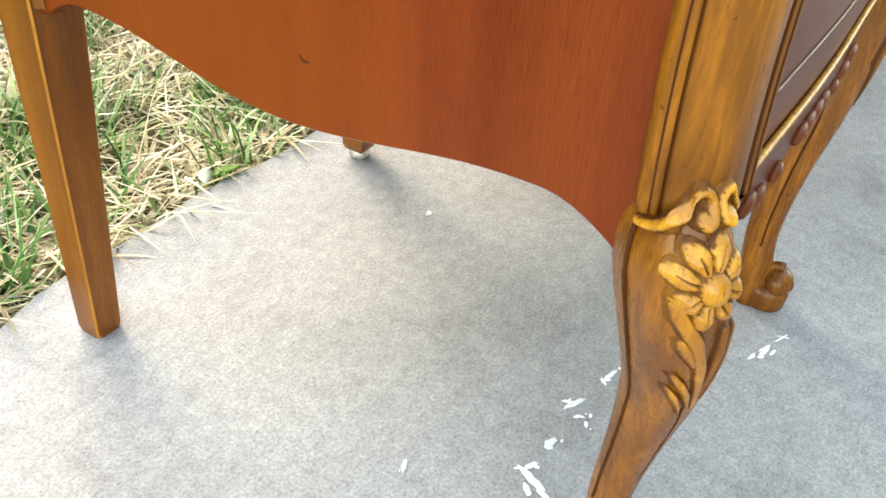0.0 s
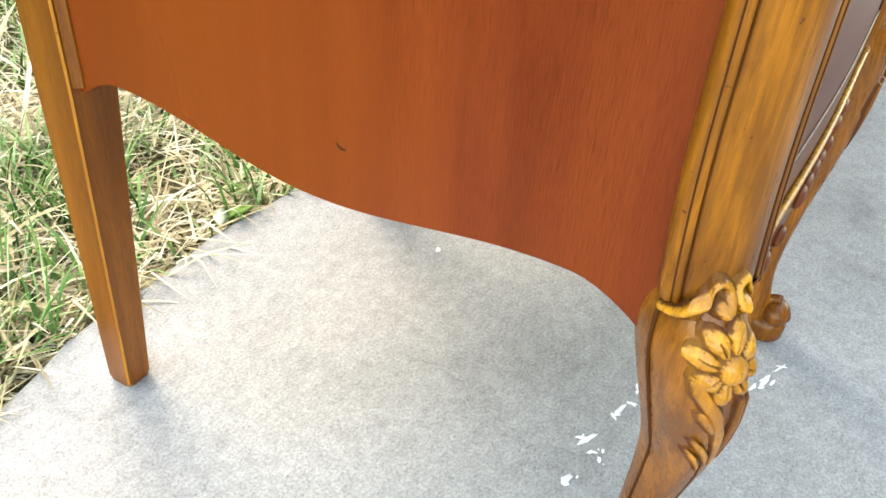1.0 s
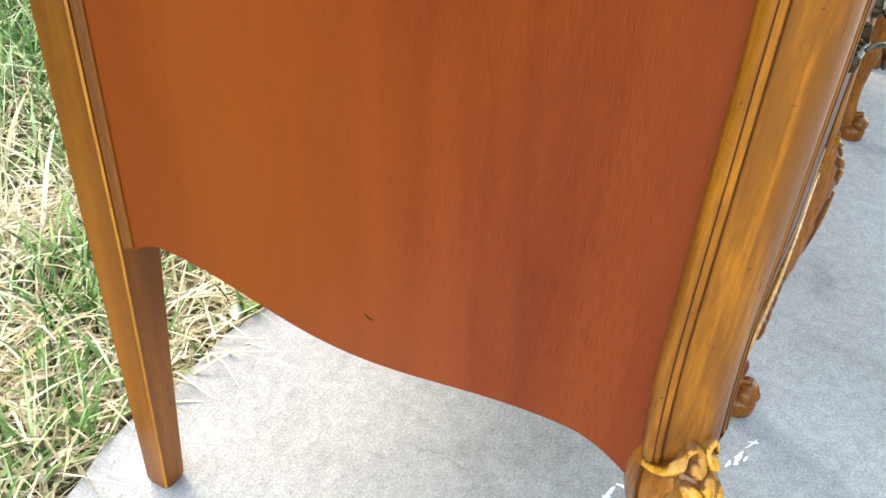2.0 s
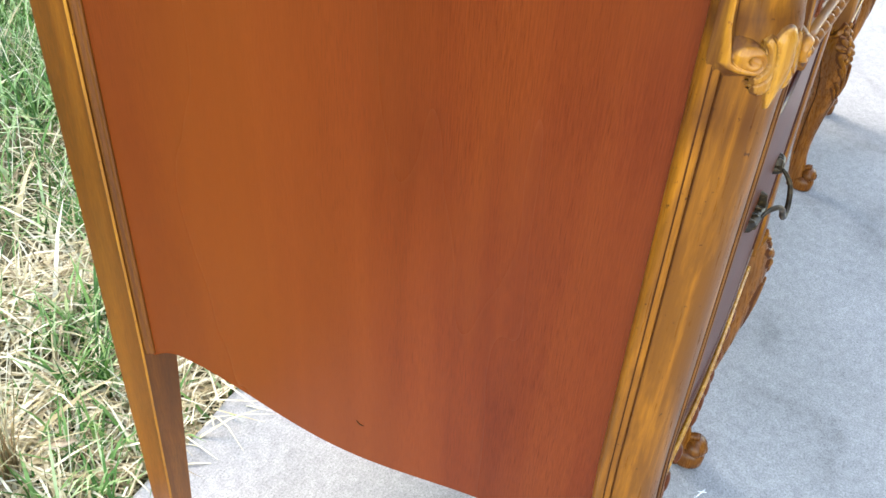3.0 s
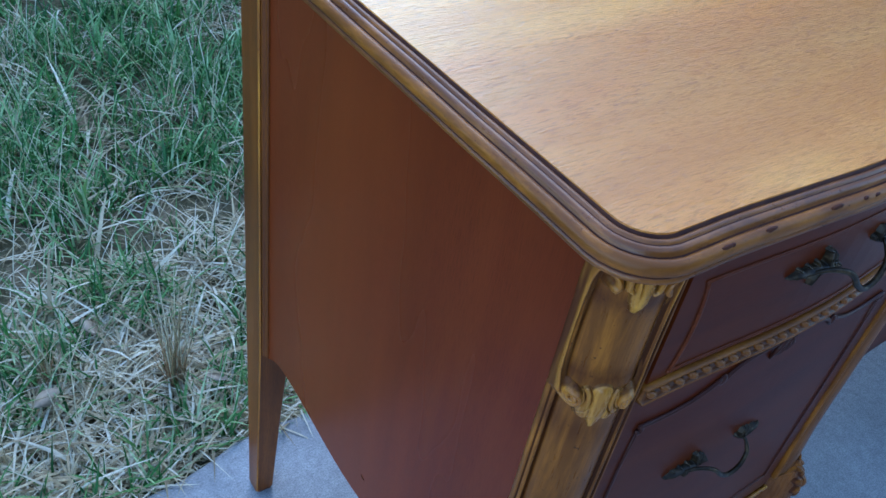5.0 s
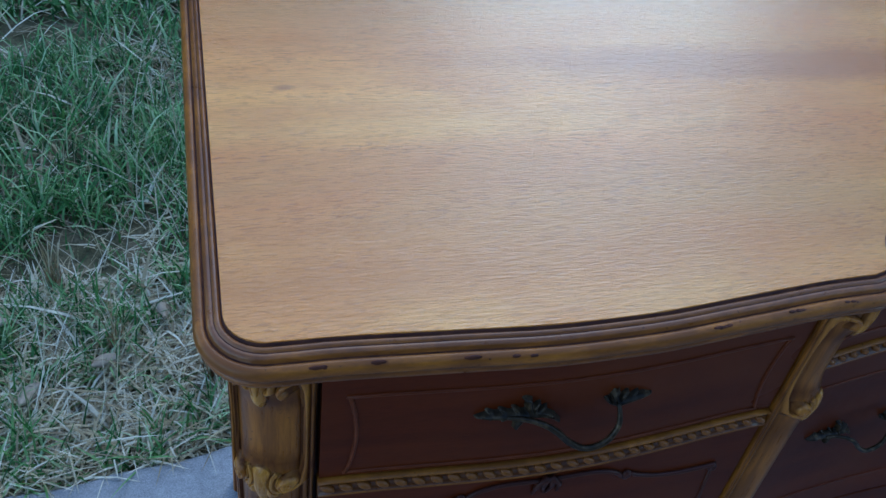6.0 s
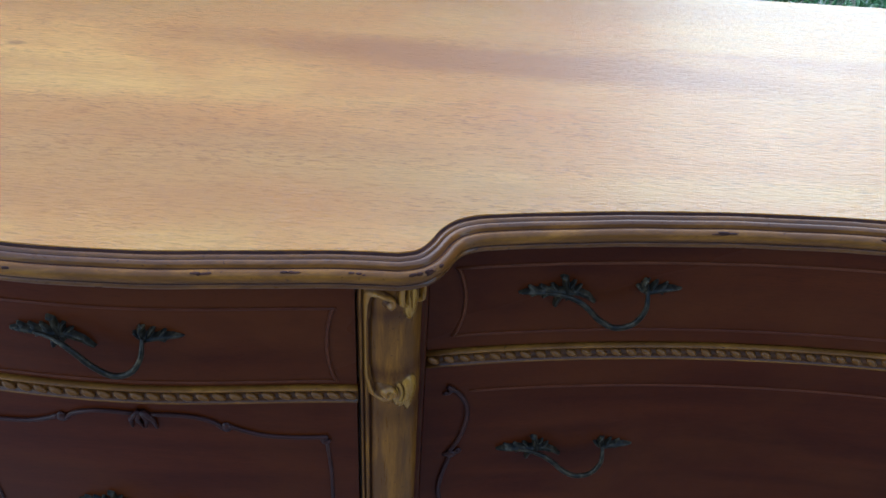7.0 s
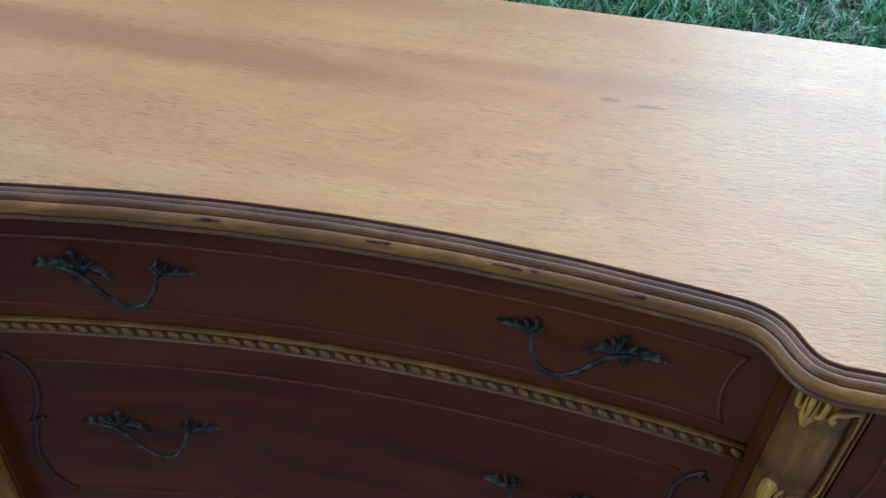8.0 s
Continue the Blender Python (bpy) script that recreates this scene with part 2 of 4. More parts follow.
def leafy(name, stops, rough=0.55, through_light=0.25):
    m, t, b = material(name, rough, spec=0.35)
    geo = t.nodes.new("ShaderNodeNewGeometry")
    col = ramp(t, geo.outputs["Random Per Island"], stops)
    v = noise_tex(t, coords(t, (1, 1, 1)), 60, 2)
    col = mix(t, "MULTIPLY", 1.0, col, ramp(t, v, ((0.3, (0.75,) * 3), (0.7, (1.15,) * 3))))
    t.links.new(col, b.inputs["Base Color"])
    tr = t.nodes.new("ShaderNodeBsdfTranslucent")
    t.links.new(col, tr.inputs["Color"])
    mx = t.nodes.new("ShaderNodeMixShader")
    mx.inputs[0].default_value = through_light
    t.links.new(b.outputs[0], mx.inputs[1])
    t.links.new(tr.outputs[0], mx.inputs[2])
    t.links.new(mx.outputs[0], t.nodes["Material Output"].inputs["Surface"])
    return m


M_CONCRETE = concrete()
M_GRASS = leafy("green_grass", ((0.0, (0.020, 0.078, 0.014)), (0.4, (0.072, 0.195, 0.038)), (0.75, (0.23, 0.40, 0.12)), (1.0, (0.54, 0.64, 0.34))))
M_STRAW = leafy("dry_straw", ((0.0, (0.22, 0.16, 0.08)), (0.4, (0.48, 0.39, 0.20)), (1.0, (0.80, 0.74, 0.54))), 0.5, 0.15)
M_PAINT, pt_, pb_ = material("spilled_white_paint", 0.6)
pt_.links.new(ramp(pt_, noise_tex(pt_, coords(pt_, (1, 1, 1)), 120, 3), ((0.3, (0.68, 0.68, 0.66)), (0.6, (0.84, 0.84, 0.83)))), pb_.inputs["Base Color"])


def soil():
    m, t, b = material("lawn_soil", 0.95, spec=0.2)
    v = coords(t, (1, 1, 1))
    a = noise_tex(t, v, 9, 5, 0.65)
    c = noise_tex(t, v, 120, 4, 0.7)
    col = ramp(t, a, ((0.35, (0.07, 0.07, 0.030)), (0.5, (0.14, 0.12, 0.060)), (0.65, (0.24, 0.19, 0.11))))
    col = mix(t, "MULTIPLY", 1.0, col, ramp(t, c, ((0.3, (0.45,) * 3), (0.7, (1.3,) * 3))))
    t.links.new(col, b.inputs["Base Color"])
    bump(t, b, c, 0.8, 0.01)
    return m


M_SOIL = soil()


# ---- building helpers ----
def mesh_ob(name, verts, faces, mats, parent=None, label="", smooth=True, slots=None):
    me = bpy.data.meshes.new(name)
    me.from_pydata([tuple(v) for v in verts], [], faces)
    for m in (mats if isinstance(mats, (list, tuple)) else [mats]):
        me.materials.append(m)
    if slots:
        me.polygons.foreach_set("material_index", slots)
    me.polygons.foreach_set("use_smooth", [smooth] * len(me.polygons))
    me.update()
    ob = new(name, me)
    if parent is not None:
        ob.parent = parent
        ob.matrix_parent_inverse = parent.matrix_basis.inverted() if parent.type == "EMPTY" else Matrix()
    if label:
        tagged(ob, label)
    return ob


class Build:
    """Collects vertices, faces and material slots of one mesh."""

    def __init__(self):
        self.v, self.f, self.s, self.g = [], [], [], []

    def rings(self, rings, closed=True, caps=True, slot=0, slots=None):
        """Faces between rings of equal length."""
        base, n = len(self.v), len(rings[0])
        for r in rings:
            self.v.extend(tuple(p) for p in r)
        for i in range(len(rings) - 1):
            for j in range(n if closed else n - 1):
                k = (j + 1) % n
                self.f.append((base + i * n + j, base + i * n + k, base + (i + 1) * n + k, base + (i + 1) * n + j))
                self.s.append(slots[j] if slots else slot)
        if caps and closed:
            self.f.append(tuple(base + j for j in reversed(range(n))))
            self.f.append(tuple(base + (len(rings) - 1) * n + j for j in range(n)))
            self.s += [slot, slot]

    def tube(self, pts, radius, n=8, flat=1.0, up=None, slot=0):
        """A round rod along points; radius: a number or a function of 0..1; flat squashes it along up."""
        pts = [Vector(p) for p in pts]
        m = len(pts)
        out, side = [], None
        for i, p in enumerate(pts):
            tan = (pts[min(i + 1, m - 1)] - pts[max(i - 1, 0)]).normalized()
            if up is not None:
                nrm = Vector(up) - tan * tan.dot(Vector(up))
            else:
                ref = side if side is not None else (Vector((0, 0, 1)) if abs(tan.z) < 0.9 else Vector((1, 0, 0)))
                nrm = ref - tan * tan.dot(ref)
            nrm.normalize()
            side = nrm
            bi = tan.cross(nrm)
            r = radius(i / (m - 1)) if callable(radius) else radius
            out.append([p + nrm * (r * flat * math.cos(a)) + bi * (r * math.sin(a)) for a in (2 * math.pi * k / n for k in range(n))])
        self.rings(out, slot=slot)

    def blob(self, centre, ax, ay, az, n=8, m=6, slot=0):
        """An ellipsoid with the three half-axis vectors."""
        c, ax, ay, az = Vector(centre), Vector(ax), Vector(ay), Vector(az)
        out = []
        for i in range(1, m):
            th = math.pi * i / m
            out.append([c + az * math.cos(th) + (ax * math.cos(p) + ay * math.sin(p)) * math.sin(th) for p in (2 * math.pi * k / n for k in range(n))])
        out = [[c + az * 0.999 + (q - c) * 0.02 for q in out[0]]] + out + [[c - az * 0.999 + (q - c) * 0.02 for q in out[-1]]]
        self.rings(out, slot=slot)

    def box(self, lo, hi, slot=0):
        x0, y0, z0 = lo
        x1, y1, z1 = hi
        b = len(self.v)
        self.v += [(x0, y0, z0), (x1, y0, z0), (x1, y1, z0), (x0, y1, z0), (x0, y0, z1), (x1, y0, z1), (x1, y1, z1), (x0, y1, z1)]
        for q in ((3, 2, 1, 0), (4, 5, 6, 7), (0, 1, 5, 4), (1, 2, 6, 5), (2, 3, 7, 6), (3, 0, 4, 7)):
            self.f.append(tuple(b + i for i in q))
            self.s.append(slot)

    def mirrored(self, xc):
        o = Build()
        o.v = [(2 * xc - x, y, z) for x, y, z in self.v]
        o.f = [tuple(reversed(q)) for q in self.f]
        o.s, o.g = list(self.s), list(self.g)
        return o

    def make(self, name, mats, parent=None, label="", smooth=True):
        ob = mesh_ob(name, self.v, self.f, mats, parent, label, smooth, self.s)
        if self.g:
            ob.data.attributes.new("glaze", "FLOAT", "POINT").data.foreach_set("value", self.g)
        return ob


def spiral(c, r0, r1, a0, a1, n=18):
    """Points of a flat spiral, angles in degrees."""
    return [(c[0] + (r0 + (r1 - r0) * k / n) * math.cos(radians(a0 + (a1 - a0) * k / n)), c[1] + (r0 + (r1 - r0) * k / n) * math.sin(radians(a0 + (a1 - a0) * k / n))) for k in range(n + 1)]


def curve(points, n=8):
    """A smooth line through points (Catmull-Rom)."""
    p = [Vector(q) for q in points]
    p = [2 * p[0] - p[1]] + p + [2 * p[-1] - p[-2]]
    out = []
    for i in range(1, len(p) - 2):
        for k in range(n):
            u = k / n
            out.append(0.5 * ((2 * p[i]) + (p[i + 1] - p[i - 1]) * u + (2 * p[i - 1] - 5 * p[i] + 4 * p[i + 1] - p[i + 2]) * u * u + (3 * p[i] - p[i - 1] - 3 * p[i + 1] + p[i + 2]) * u ** 3))
    out.append(p[-2])
    return out


def carve(strokes, cuts, box, step, place, line=0.0005, chips=0.0, seat=-0.0012, bare=0.0, inner=1.0):
    """Carved relief on a face: strokes are [(s, z, radius), ...] with a height; dark glaze lies in the cuts between them."""
    s0, s1, z0, z1 = box
    ns, nz = int((s1 - s0) / step) + 1, int((z1 - z0) / step) + 1
    S, Z = np.meshgrid(np.linspace(s0, s1, ns), np.linspace(z0, z1, nz))

    def signed(pts):
        best, ratio, size = np.full(S.shape, 9.0), np.full(S.shape, 9.0), np.full(S.shape, 1.0)
        top = max(p[2] for p in pts)
        for (a0, b0, r0), (a1, b1, r1) in zip(pts, pts[1:]):
            dx, dz = a1 - a0, b1 - b0
            t = np.clip(((S - a0) * dx + (Z - b0) * dz) / max(dx * dx + dz * dz, 1e-12), 0, 1)
            d, r = np.hypot(S - a0 - t * dx, Z - b0 - t * dz), r0 + (r1 - r0) * t
            size = np.where(d / r < ratio, (r / top) ** 0.7, size)
            best, ratio = np.minimum(best, d - r), np.minimum(ratio, d / r)
        return best, ratio, size
    edge, high = np.full(S.shape, 9.0), np.full(S.shape, -1.0)
    for pts, h in strokes:
        e, q, w = signed(pts)
        edge = np.minimum(edge, e)
        high = np.maximum(high, np.where(q < 1, h * w * np.clip(1 - q * q, 0, 1) ** 0.7, -1.0))
    def ease(q):
        q = np.clip(q, 0, 1)
        return q * q * (3 - 2 * q)
    dark = 1 - ease((-edge - line * inner) / 0.0006)
    high = np.where(high < 0, np.maximum(seat, 0.0003 - 2.5 * np.maximum(0.0, edge - line * 0.5)), np.maximum(high, 0.0003))
    for pts, h in cuts:
        e, q, w = signed(pts)
        high = np.where(e < 0, np.maximum(high - h, 0.0004), high)
        dark = np.maximum(dark, ease((-e - bare) / 0.0005) * (edge < 0))
    if chips:
        f = np.array([noise.noise((a * 620, b * 620, 2.0)) + 0.6 * noise.noise((a * 240, b * 240, 5.0)) for a, b in zip(S.ravel(), Z.ravel())]).reshape(S.shape)
        dark = np.maximum(dark, ease((f - chips + 0.06) / 0.14) * ease((edge + 0.0020) / 0.0008))
    o = Build()
    keep = edge < line * 0.5 + (0.0003 - seat) / 2.5 + step * 1.5
    index = {}
    for i in range(nz):
        for j in range(ns):
            if keep[i, j]:
                index[i, j] = len(o.v)
                o.v.append(tuple(place(S[i, j], Z[i, j], high[i, j])))
                o.g.append(float(dark[i, j]))
    for i in range(nz - 1):
        for j in range(ns - 1):
            k = (i, j), (i, j + 1), (i + 1, j + 1), (i + 1, j)
            if all(q in index for q in k):
                o.f.append(tuple(index[q] for q in k))
                o.s.append(0)
    return o


# ---- plan of the dresser ----
XC = 0.805           # middle of the whole dresser
WC = 0.2315          # middle of one wing
TOP_Z, BACK = 0.86, 0.468
SIDE_IN = -0.010     # inner edge of the top's moulding along the side
W_LEFT, W_RIGHT = 0.044, 0.419    # drawer opening of a wing
C_LEFT = 0.470                    # start of the middle drawers


def wing_y(x):
    u = (x - WC) / 0.215
    return -0.0325 + 0.0045 * u - 0.0125 * (0.5 + 0.5 * math.cos(math.pi * min(1.0, abs(u))))


def middle_y(x):
    return 0.050 - 0.024 * ((x - XC) / 0.28) ** 2


def front_y(x, z=0.75):
    """The face of drawers and doors at x: bowed wing drawers over flatter doors, hollow middle."""
    x = x if x <= XC else 2 * XC - x
    if x >= 0.45:
        return 0.040 - 0.024 * ((x - XC) / 0.28) ** 2
    if z > 0.6975:
        return wing_y(x) - 0.0015
    return -0.0315 - 0.0035 * (0.5 + 0.5 * math.cos(math.pi * min(1.0, abs(x - WC) / 0.2)))


def half_outline():
    """Left half of the top's field, from the back corner round to the middle of the front."""
    pts = [(SIDE_IN, y) for y in np.linspace(BACK, -0.004, 14)]
    cx, cy, r = SIDE_IN + 0.026, -0.0105, 0.026
    pts += [(cx + r * math.cos(a), cy + r * math.sin(a)) for a in np.linspace(math.pi * 1.02, math.pi * 1.46, 8)]
    pts += [(x, wing_y(x)) for x in np.linspace(0.032, 0.440, 26)]
    pts += [tuple(p) for p in curve([(0.449, wing_y(0.449), 0), (0.4620, -0.0235, 0), (0.4705, -0.013, 0), (0.4780, 0.002, 0), (0.4890, 0.0145, 0), (0.506, 0.0225, 0), (0.53, middle_y(0.53), 0)], 4)][:-1]
    pts += [(x, middle_y(x)) for x in np.linspace(0.53, XC, 16)]
    return [(p[0], p[1]) for p in pts]


left = half_outline()
OUTLINE = left + [(2 * XC - x, y) for x, y in reversed(left[:-1])]


def plan_normals(pts):
    out = []
    for i in range(len(pts)):
        a, b = pts[max(i - 1, 0)], pts[min(i + 1, len(pts) - 1)]
        t = Vector((b[0] - a[0], b[1] - a[1])).normalized()
        out.append(Vector((t.y, -t.x)))
    return out


NORMALS = plan_normals(OUTLINE)
if NORMALS[2].x > 0:
    NORMALS = [-n for n in NORMALS]

# ---- setting ----
g = Build()
R = 300.0
g.v = [(-R, -R, -0.03), (R, -R, -0.03), (R, R, -0.03), (-R, R, -0.03)]
g.f, g.s = [(0, 1, 2, 3)], [0]
ground = g.make("ground", M_SOIL, None, "", False)
tagged(ground, "bare soil and thatch of an uneven lawn", "lawn", kind="structure")

SLAB_Y = 0.53
b = Build()


def slab_edge(x):
    """The slab's rim, which draws back where the lawn grows over it."""
    return SLAB_Y + 0.003 - 0.13 * min(0.9, max(0.0, 0.02 - x))


edge = [(x, slab_edge(x) + 0.006 * math.sin(x * 9.0) + 0.004 * math.sin(x * 31.0 + 1.0)) for x in np.linspace(-6, 8, 281)]
low = [(x, y + 0.012, -0.09) for x, y in edge]
mid = [(x, y + 0.004, -0.006) for x, y in edge]
hi = [(x, y - 0.004, 0.0) for x, y in edge]
far = [(x, -9.0, 0.0) for x, y in edge]
b.rings([low, mid, hi, far], closed=False, caps=False)
slab = b.make("pavement", M_CONCRETE, None, "", True)
tagged(slab, "grey weathered concrete slab with fine grit and faint stains", "concrete slab", kind="structure")



def unseen_wall(name, x0, x1, y0, y1, h, mat, label):
    o = Build()
    o.box((x0, y0, -0.05), (x1, y1, h))
    w = o.make(name, mat, None, "", False)
    tagged(w, label, "wall", kind="structure")


M_WALL, wt, wb = material("dark_sky_blocker", 0.9, spec=0.2)
wt.links.new(ramp(wt, noise_tex(wt, coords(wt, (6, 6, 0.2)), 3, 4), ((0.3, (0.05, 0.045, 0.03)), (0.7, (0.10, 0.085, 0.055)))), wb.inputs["Base Color"])
# unseen walls stand in for the dark surroundings that the top mirrors
unseen_wall("unseen_wall_north", -9.0, 0.7, 8.0, 8.2, 6.0, M_WALL, "unseen dark wall beyond the lawn, standing in for what the top mirrors")
unseen_wall("unseen_wall_east_low", 6.4, 6.6, -1.5, 3.8, 5.2, M_WALL, "unseen lower dark wall beside the slab, added to keep sky off the top")
# added out of view only to keep sky light off the drawer fronts
unseen_wall("unseen_wall_south", -3.0, 6.6, -4.8, -4.6, 3.9, M_WALL, "unseen dark wall behind the slab, added to dim the drawer fronts")
unseen_wall("unseen_wall_north_low", 0.7, 2.5, 8.0, 8.2, 4.7, M_WALL, "unseen lower dark wall beyond the lawn, standing in for what the top mirrors")
unseen_wall("unseen_wall_east", 6.4, 6.6, 3.8, 8.2, 6.0, M_WALL, "unseen dark wall beside the yard, standing in for what the top mirrors")

# ---- the dresser ----
dresser = new("dresser")
dresser.location = (XC, 0.22, 0.0)
dresser.matrix_basis = Matrix.Translation((XC, 0.22, 0.0))
tagged(dresser, "carved French-style mahogany dresser with antiqued gold trim standing on concrete", "dresser")

# top: veneered field with a moulded edge
b = Build()
ring_hi = [(x, y, TOP_Z) for x, y in OUTLINE]
ring_lo = [(x, y, TOP_Z - 0.016) for x, y in OUTLINE]
b.rings([ring_lo, ring_hi])
tabletop = b.make("tabletop", M_TOP, dresser, "glossy mahogany veneer top, honey tone paled to carry its light", False)

PROFILE = [(0.0, 0.8590, 1), (0.0004, 0.8570, 1), (0.0013, 0.8566, 0), (0.0018, 0.8574, 0), (0.0028, 0.8580, 0), (0.0040, 0.8578, 0), (0.0050, 0.8569, 0), (0.0053, 0.8561, 1), (0.0059, 0.8558, 0), (0.0068, 0.8561, 0), (0.0080, 0.8557, 0), (0.0092, 0.8546, 0), (0.0099, 0.8534, 0), (0.0101, 0.8516, 1), (0.0109, 0.8510, 1),
           (0.0115, 0.8516, 2), (0.0128, 0.8524, 2), (0.0146, 0.8521, 2), (0.0164, 0.8510, 2), (0.0178, 0.8489, 2), (0.0183, 0.8462, 2), (0.0176, 0.8437, 2), (0.0158, 0.8420, 2), (0.0142, 0.8413, 1), (0.0134, 0.8404, 1), (0.0144, 0.8396, 0), (0.0154, 0.8385, 0), (0.0154, 0.8364, 0), (0.0136, 0.8350, 0), (-0.004, 0.8350, 0), (-0.004, 0.8590, 0)]
b = Build()
rings = []
for (x, y), n in zip(OUTLINE, NORMALS):
    wob = 0.00025 * math.sin(x * 70 + y * 50)
    rings.append([(x + n.x * d, y + n.y * d, z + wob) for d, z, _ in PROFILE])
b.rings(rings, slots=[s for *_, s in PROFILE], caps=True)
b.make("edge_moulding", [M_EDGE, M_LINE, M_BEAD], tabletop, "ribbed gold-brown edge moulding with dark grooves")

# chips and scratches along the bead of the front edge
random.seed(5)
for cx, ln in ((0.040, 0.012), (0.052, 0.010), (0.083, 0.014), (0.142, 0.013), (0.172, 0.012), (0.31, 0.010), (0.37, 0.012), (0.42, 0.008), (0.459, 0.012), (0.465, 0.010), (0.70, 0.014), (0.83, 0.012), (0.93, 0.022), (0.955, 0.012), (1.02, 0.018), (1.05, 0.010)):
    i = min(range(len(OUTLINE)), key=lambda k: (OUTLINE[k][0] - cx) ** 2 + (1 if OUTLINE[k][1] > 0.2 else 0))
    n = NORMALS[i]
    along = Vector((-n.y, n.x, 0)) if n.y < 0 else Vector((n.y, -n.x, 0))
    deep = cx < 0.25 or 0.45 < cx < 0.5
    c = Vector((cx + n.x * 0.0158, OUTLINE[i][1] + n.y * 0.0158, 0.8500 if deep else 0.8508))
    b = Build()
    for _ in range(3 if deep else 5):
        p = c + along * (random.uniform(-0.6, 0.6) * ln) + Vector((0, 0, random.uniform(-0.002, 0.0015)))
        thick = random.uniform(0.0010, 0.0022) if deep else random.uniform(0.0004, 0.0009)
        b.blob(p, along * (ln * random.uniform(0.15, 0.5)), (n.x * -0.0010, n.y * -0.0010, thick * 0.7), (n.x * 0.0010, n.y * 0.0010, thick), 7, 5)
    b.make("chip", M_LINE, tabletop)

# case behind the fronts
b = Build()
plan = [(0.010, 0.468), (0.010, 0.0)] + [(0.02, -0.012)] + [(x, front_y(x, 0.5) + 0.010) for x in np.linspace(W_LEFT - 0.008, W_RIGHT + 0.008, 14)] + [(0.448, -0.012)] + [(x, front_y(x) + 0.012) for x in np.linspace(0.462, XC, 12)]
plan = plan + [(2 * XC - x, y) for x, y in reversed(plan[:-1])]
b.rings([[(x, y, 0.335) for x, y in plan], [(x, y, 0.8415) for x, y in plan]])
b.make("case", M_INSIDE, dresser, "dark case behind the drawer fronts", False)


def arch_z(y):
    """Lower edge of a side panel."""
    if y < 0.225:
        z = 0.3015 + 0.011 * math.cos(math.pi * (y - 0.05) / 0.175)
    else:
        z = 0.3015 - 0.011 * math.cos(math.pi * (y - 0.225) / 0.165)
    if y < 0.045:
        z -= 0.018 * ((0.045 - y) / 0.045) ** 1.6
    if y > 0.392:
        z -= 0.012 * ((y - 0.392) / 0.036) ** 2
    return z


side = Build()
ys = np.linspace(-0.006, 0.436, 60)
cols = []
for y in ys:
    z0 = arch_z(min(max(y, 0.0), 0.43))
    cols.append([(0.003, y, z0 + 0.001), (0.002, y, z0 + 0.002), (0.002, y, 0.842), (0.014, y, 0.842), (0.014, y, z0)])
side.rings(cols, caps=True)
side.make("side_panel", M_SIDE, dresser, "orange-brown mahogany veneer side with shaped lower edge", False)
side.mirrored(XC).make("side_panel", M_SIDE, dresser, "orange-brown mahogany veneer side with shaped lower edge", False)
# the knot and scuff on the near side panel
b = Build()
b.tube(curve([(0.0018, 0.2030, 0.3380), (0.0017, 0.2000, 0.3352), (0.0018, 0.1960, 0.3350)], 4), lambda u: 0.0004 + 0.0007 * math.sin(math.pi * u), 6, 0.25, up=(1, 0, 0))
b.make("knot", M_GROOVE, dresser)


def back_leg():
    """Rear stile that tapers into a square leg."""
    o = Build()
    rows = [(0.0, -0.012, 0.013, 0.4365, 0.4620, 0.004), (0.006, -0.0125, 0.0135, 0.4355, 0.4625, 0.001), (0.15, -0.0095, 0.024, 0.4355, 0.468, 0.001), (0.297, -0.007, 0.036, 0.4345, 0.474, 0.001), (0.842, -0.006, 0.036, 0.4360, 0.474, 0.001)]
    rings = []
    for z, x0, x1, y0, y1, c in rows:
        c = max(c, 0.0015)
        rings.append([(x0 + c, y0, z), (x1 - c, y0, z), (x1, y0 + c, z), (x1, y1 - c, z), (x1 - c, y1, z), (x0 + c, y1, z), (x0, y1 - c, z), (x0, y0 + c, z)])
    # slot 1, the corner chamfer, is paler: worn edge and painted highlight
    o.rings(rings, slots=[0] * 7 + [1])
    o.rings([[(0.012, 0.4275, z), (0.012, 0.4352, z), (-0.0030, 0.4352, z), (-0.0042, 0.4340, z), (-0.0036, 0.4322, z), (-0.0014, 0.4300, z), (-0.0008, 0.4285, z), (0.0004, 0.4275, z)] for z in (0.303, 0.8415)])
    return o


b = back_leg()
b.make("back_leg", [M_STILE, M_CARVE], dresser, "square tapered rear leg, golden brown", False)
b.mirrored(XC).make("back_leg", [M_STILE, M_CARVE], dresser, "square tapered rear leg, golden brown", False)


def inner_leg(x):
    o = Build()
    rings = []
    for z, h in ((0.012, 0.012), (0.018, 0.014), (0.2, 0.018), (0.34, 0.021)):
        rings.append([(x - h, 0.452 - h, z), (x + h, 0.452 - h, z), (x + h, 0.452 + h, z), (x - h, 0.452 + h, z)])
    o.rings(rings)
    leg = o.make("back_leg", M_STILE, dresser, "square tapered rear leg, golden brown", False)
    o = Build()
    o.rings([[(x + r * math.cos(a), 0.452 + r * math.sin(a), z) for a in np.linspace(0, 2 * math.pi, 14, endpoint=False)] for z, r in ((0.0, 0.010), (0.004, 0.0125), (0.010, 0.0125), (0.013, 0.009))])
    o.make("glide", M_GLIDE, leg, "round pale steel glide under the leg")


inner_leg(0.385)
inner_leg(2 * XC - 0.385)

# ---- corner posts ----
PA, PB = Vector((-0.0055, -0.0115)), Vector((0.0345, -0.0360))     # ends of the canted face
PU = (PB - PA).normalized()
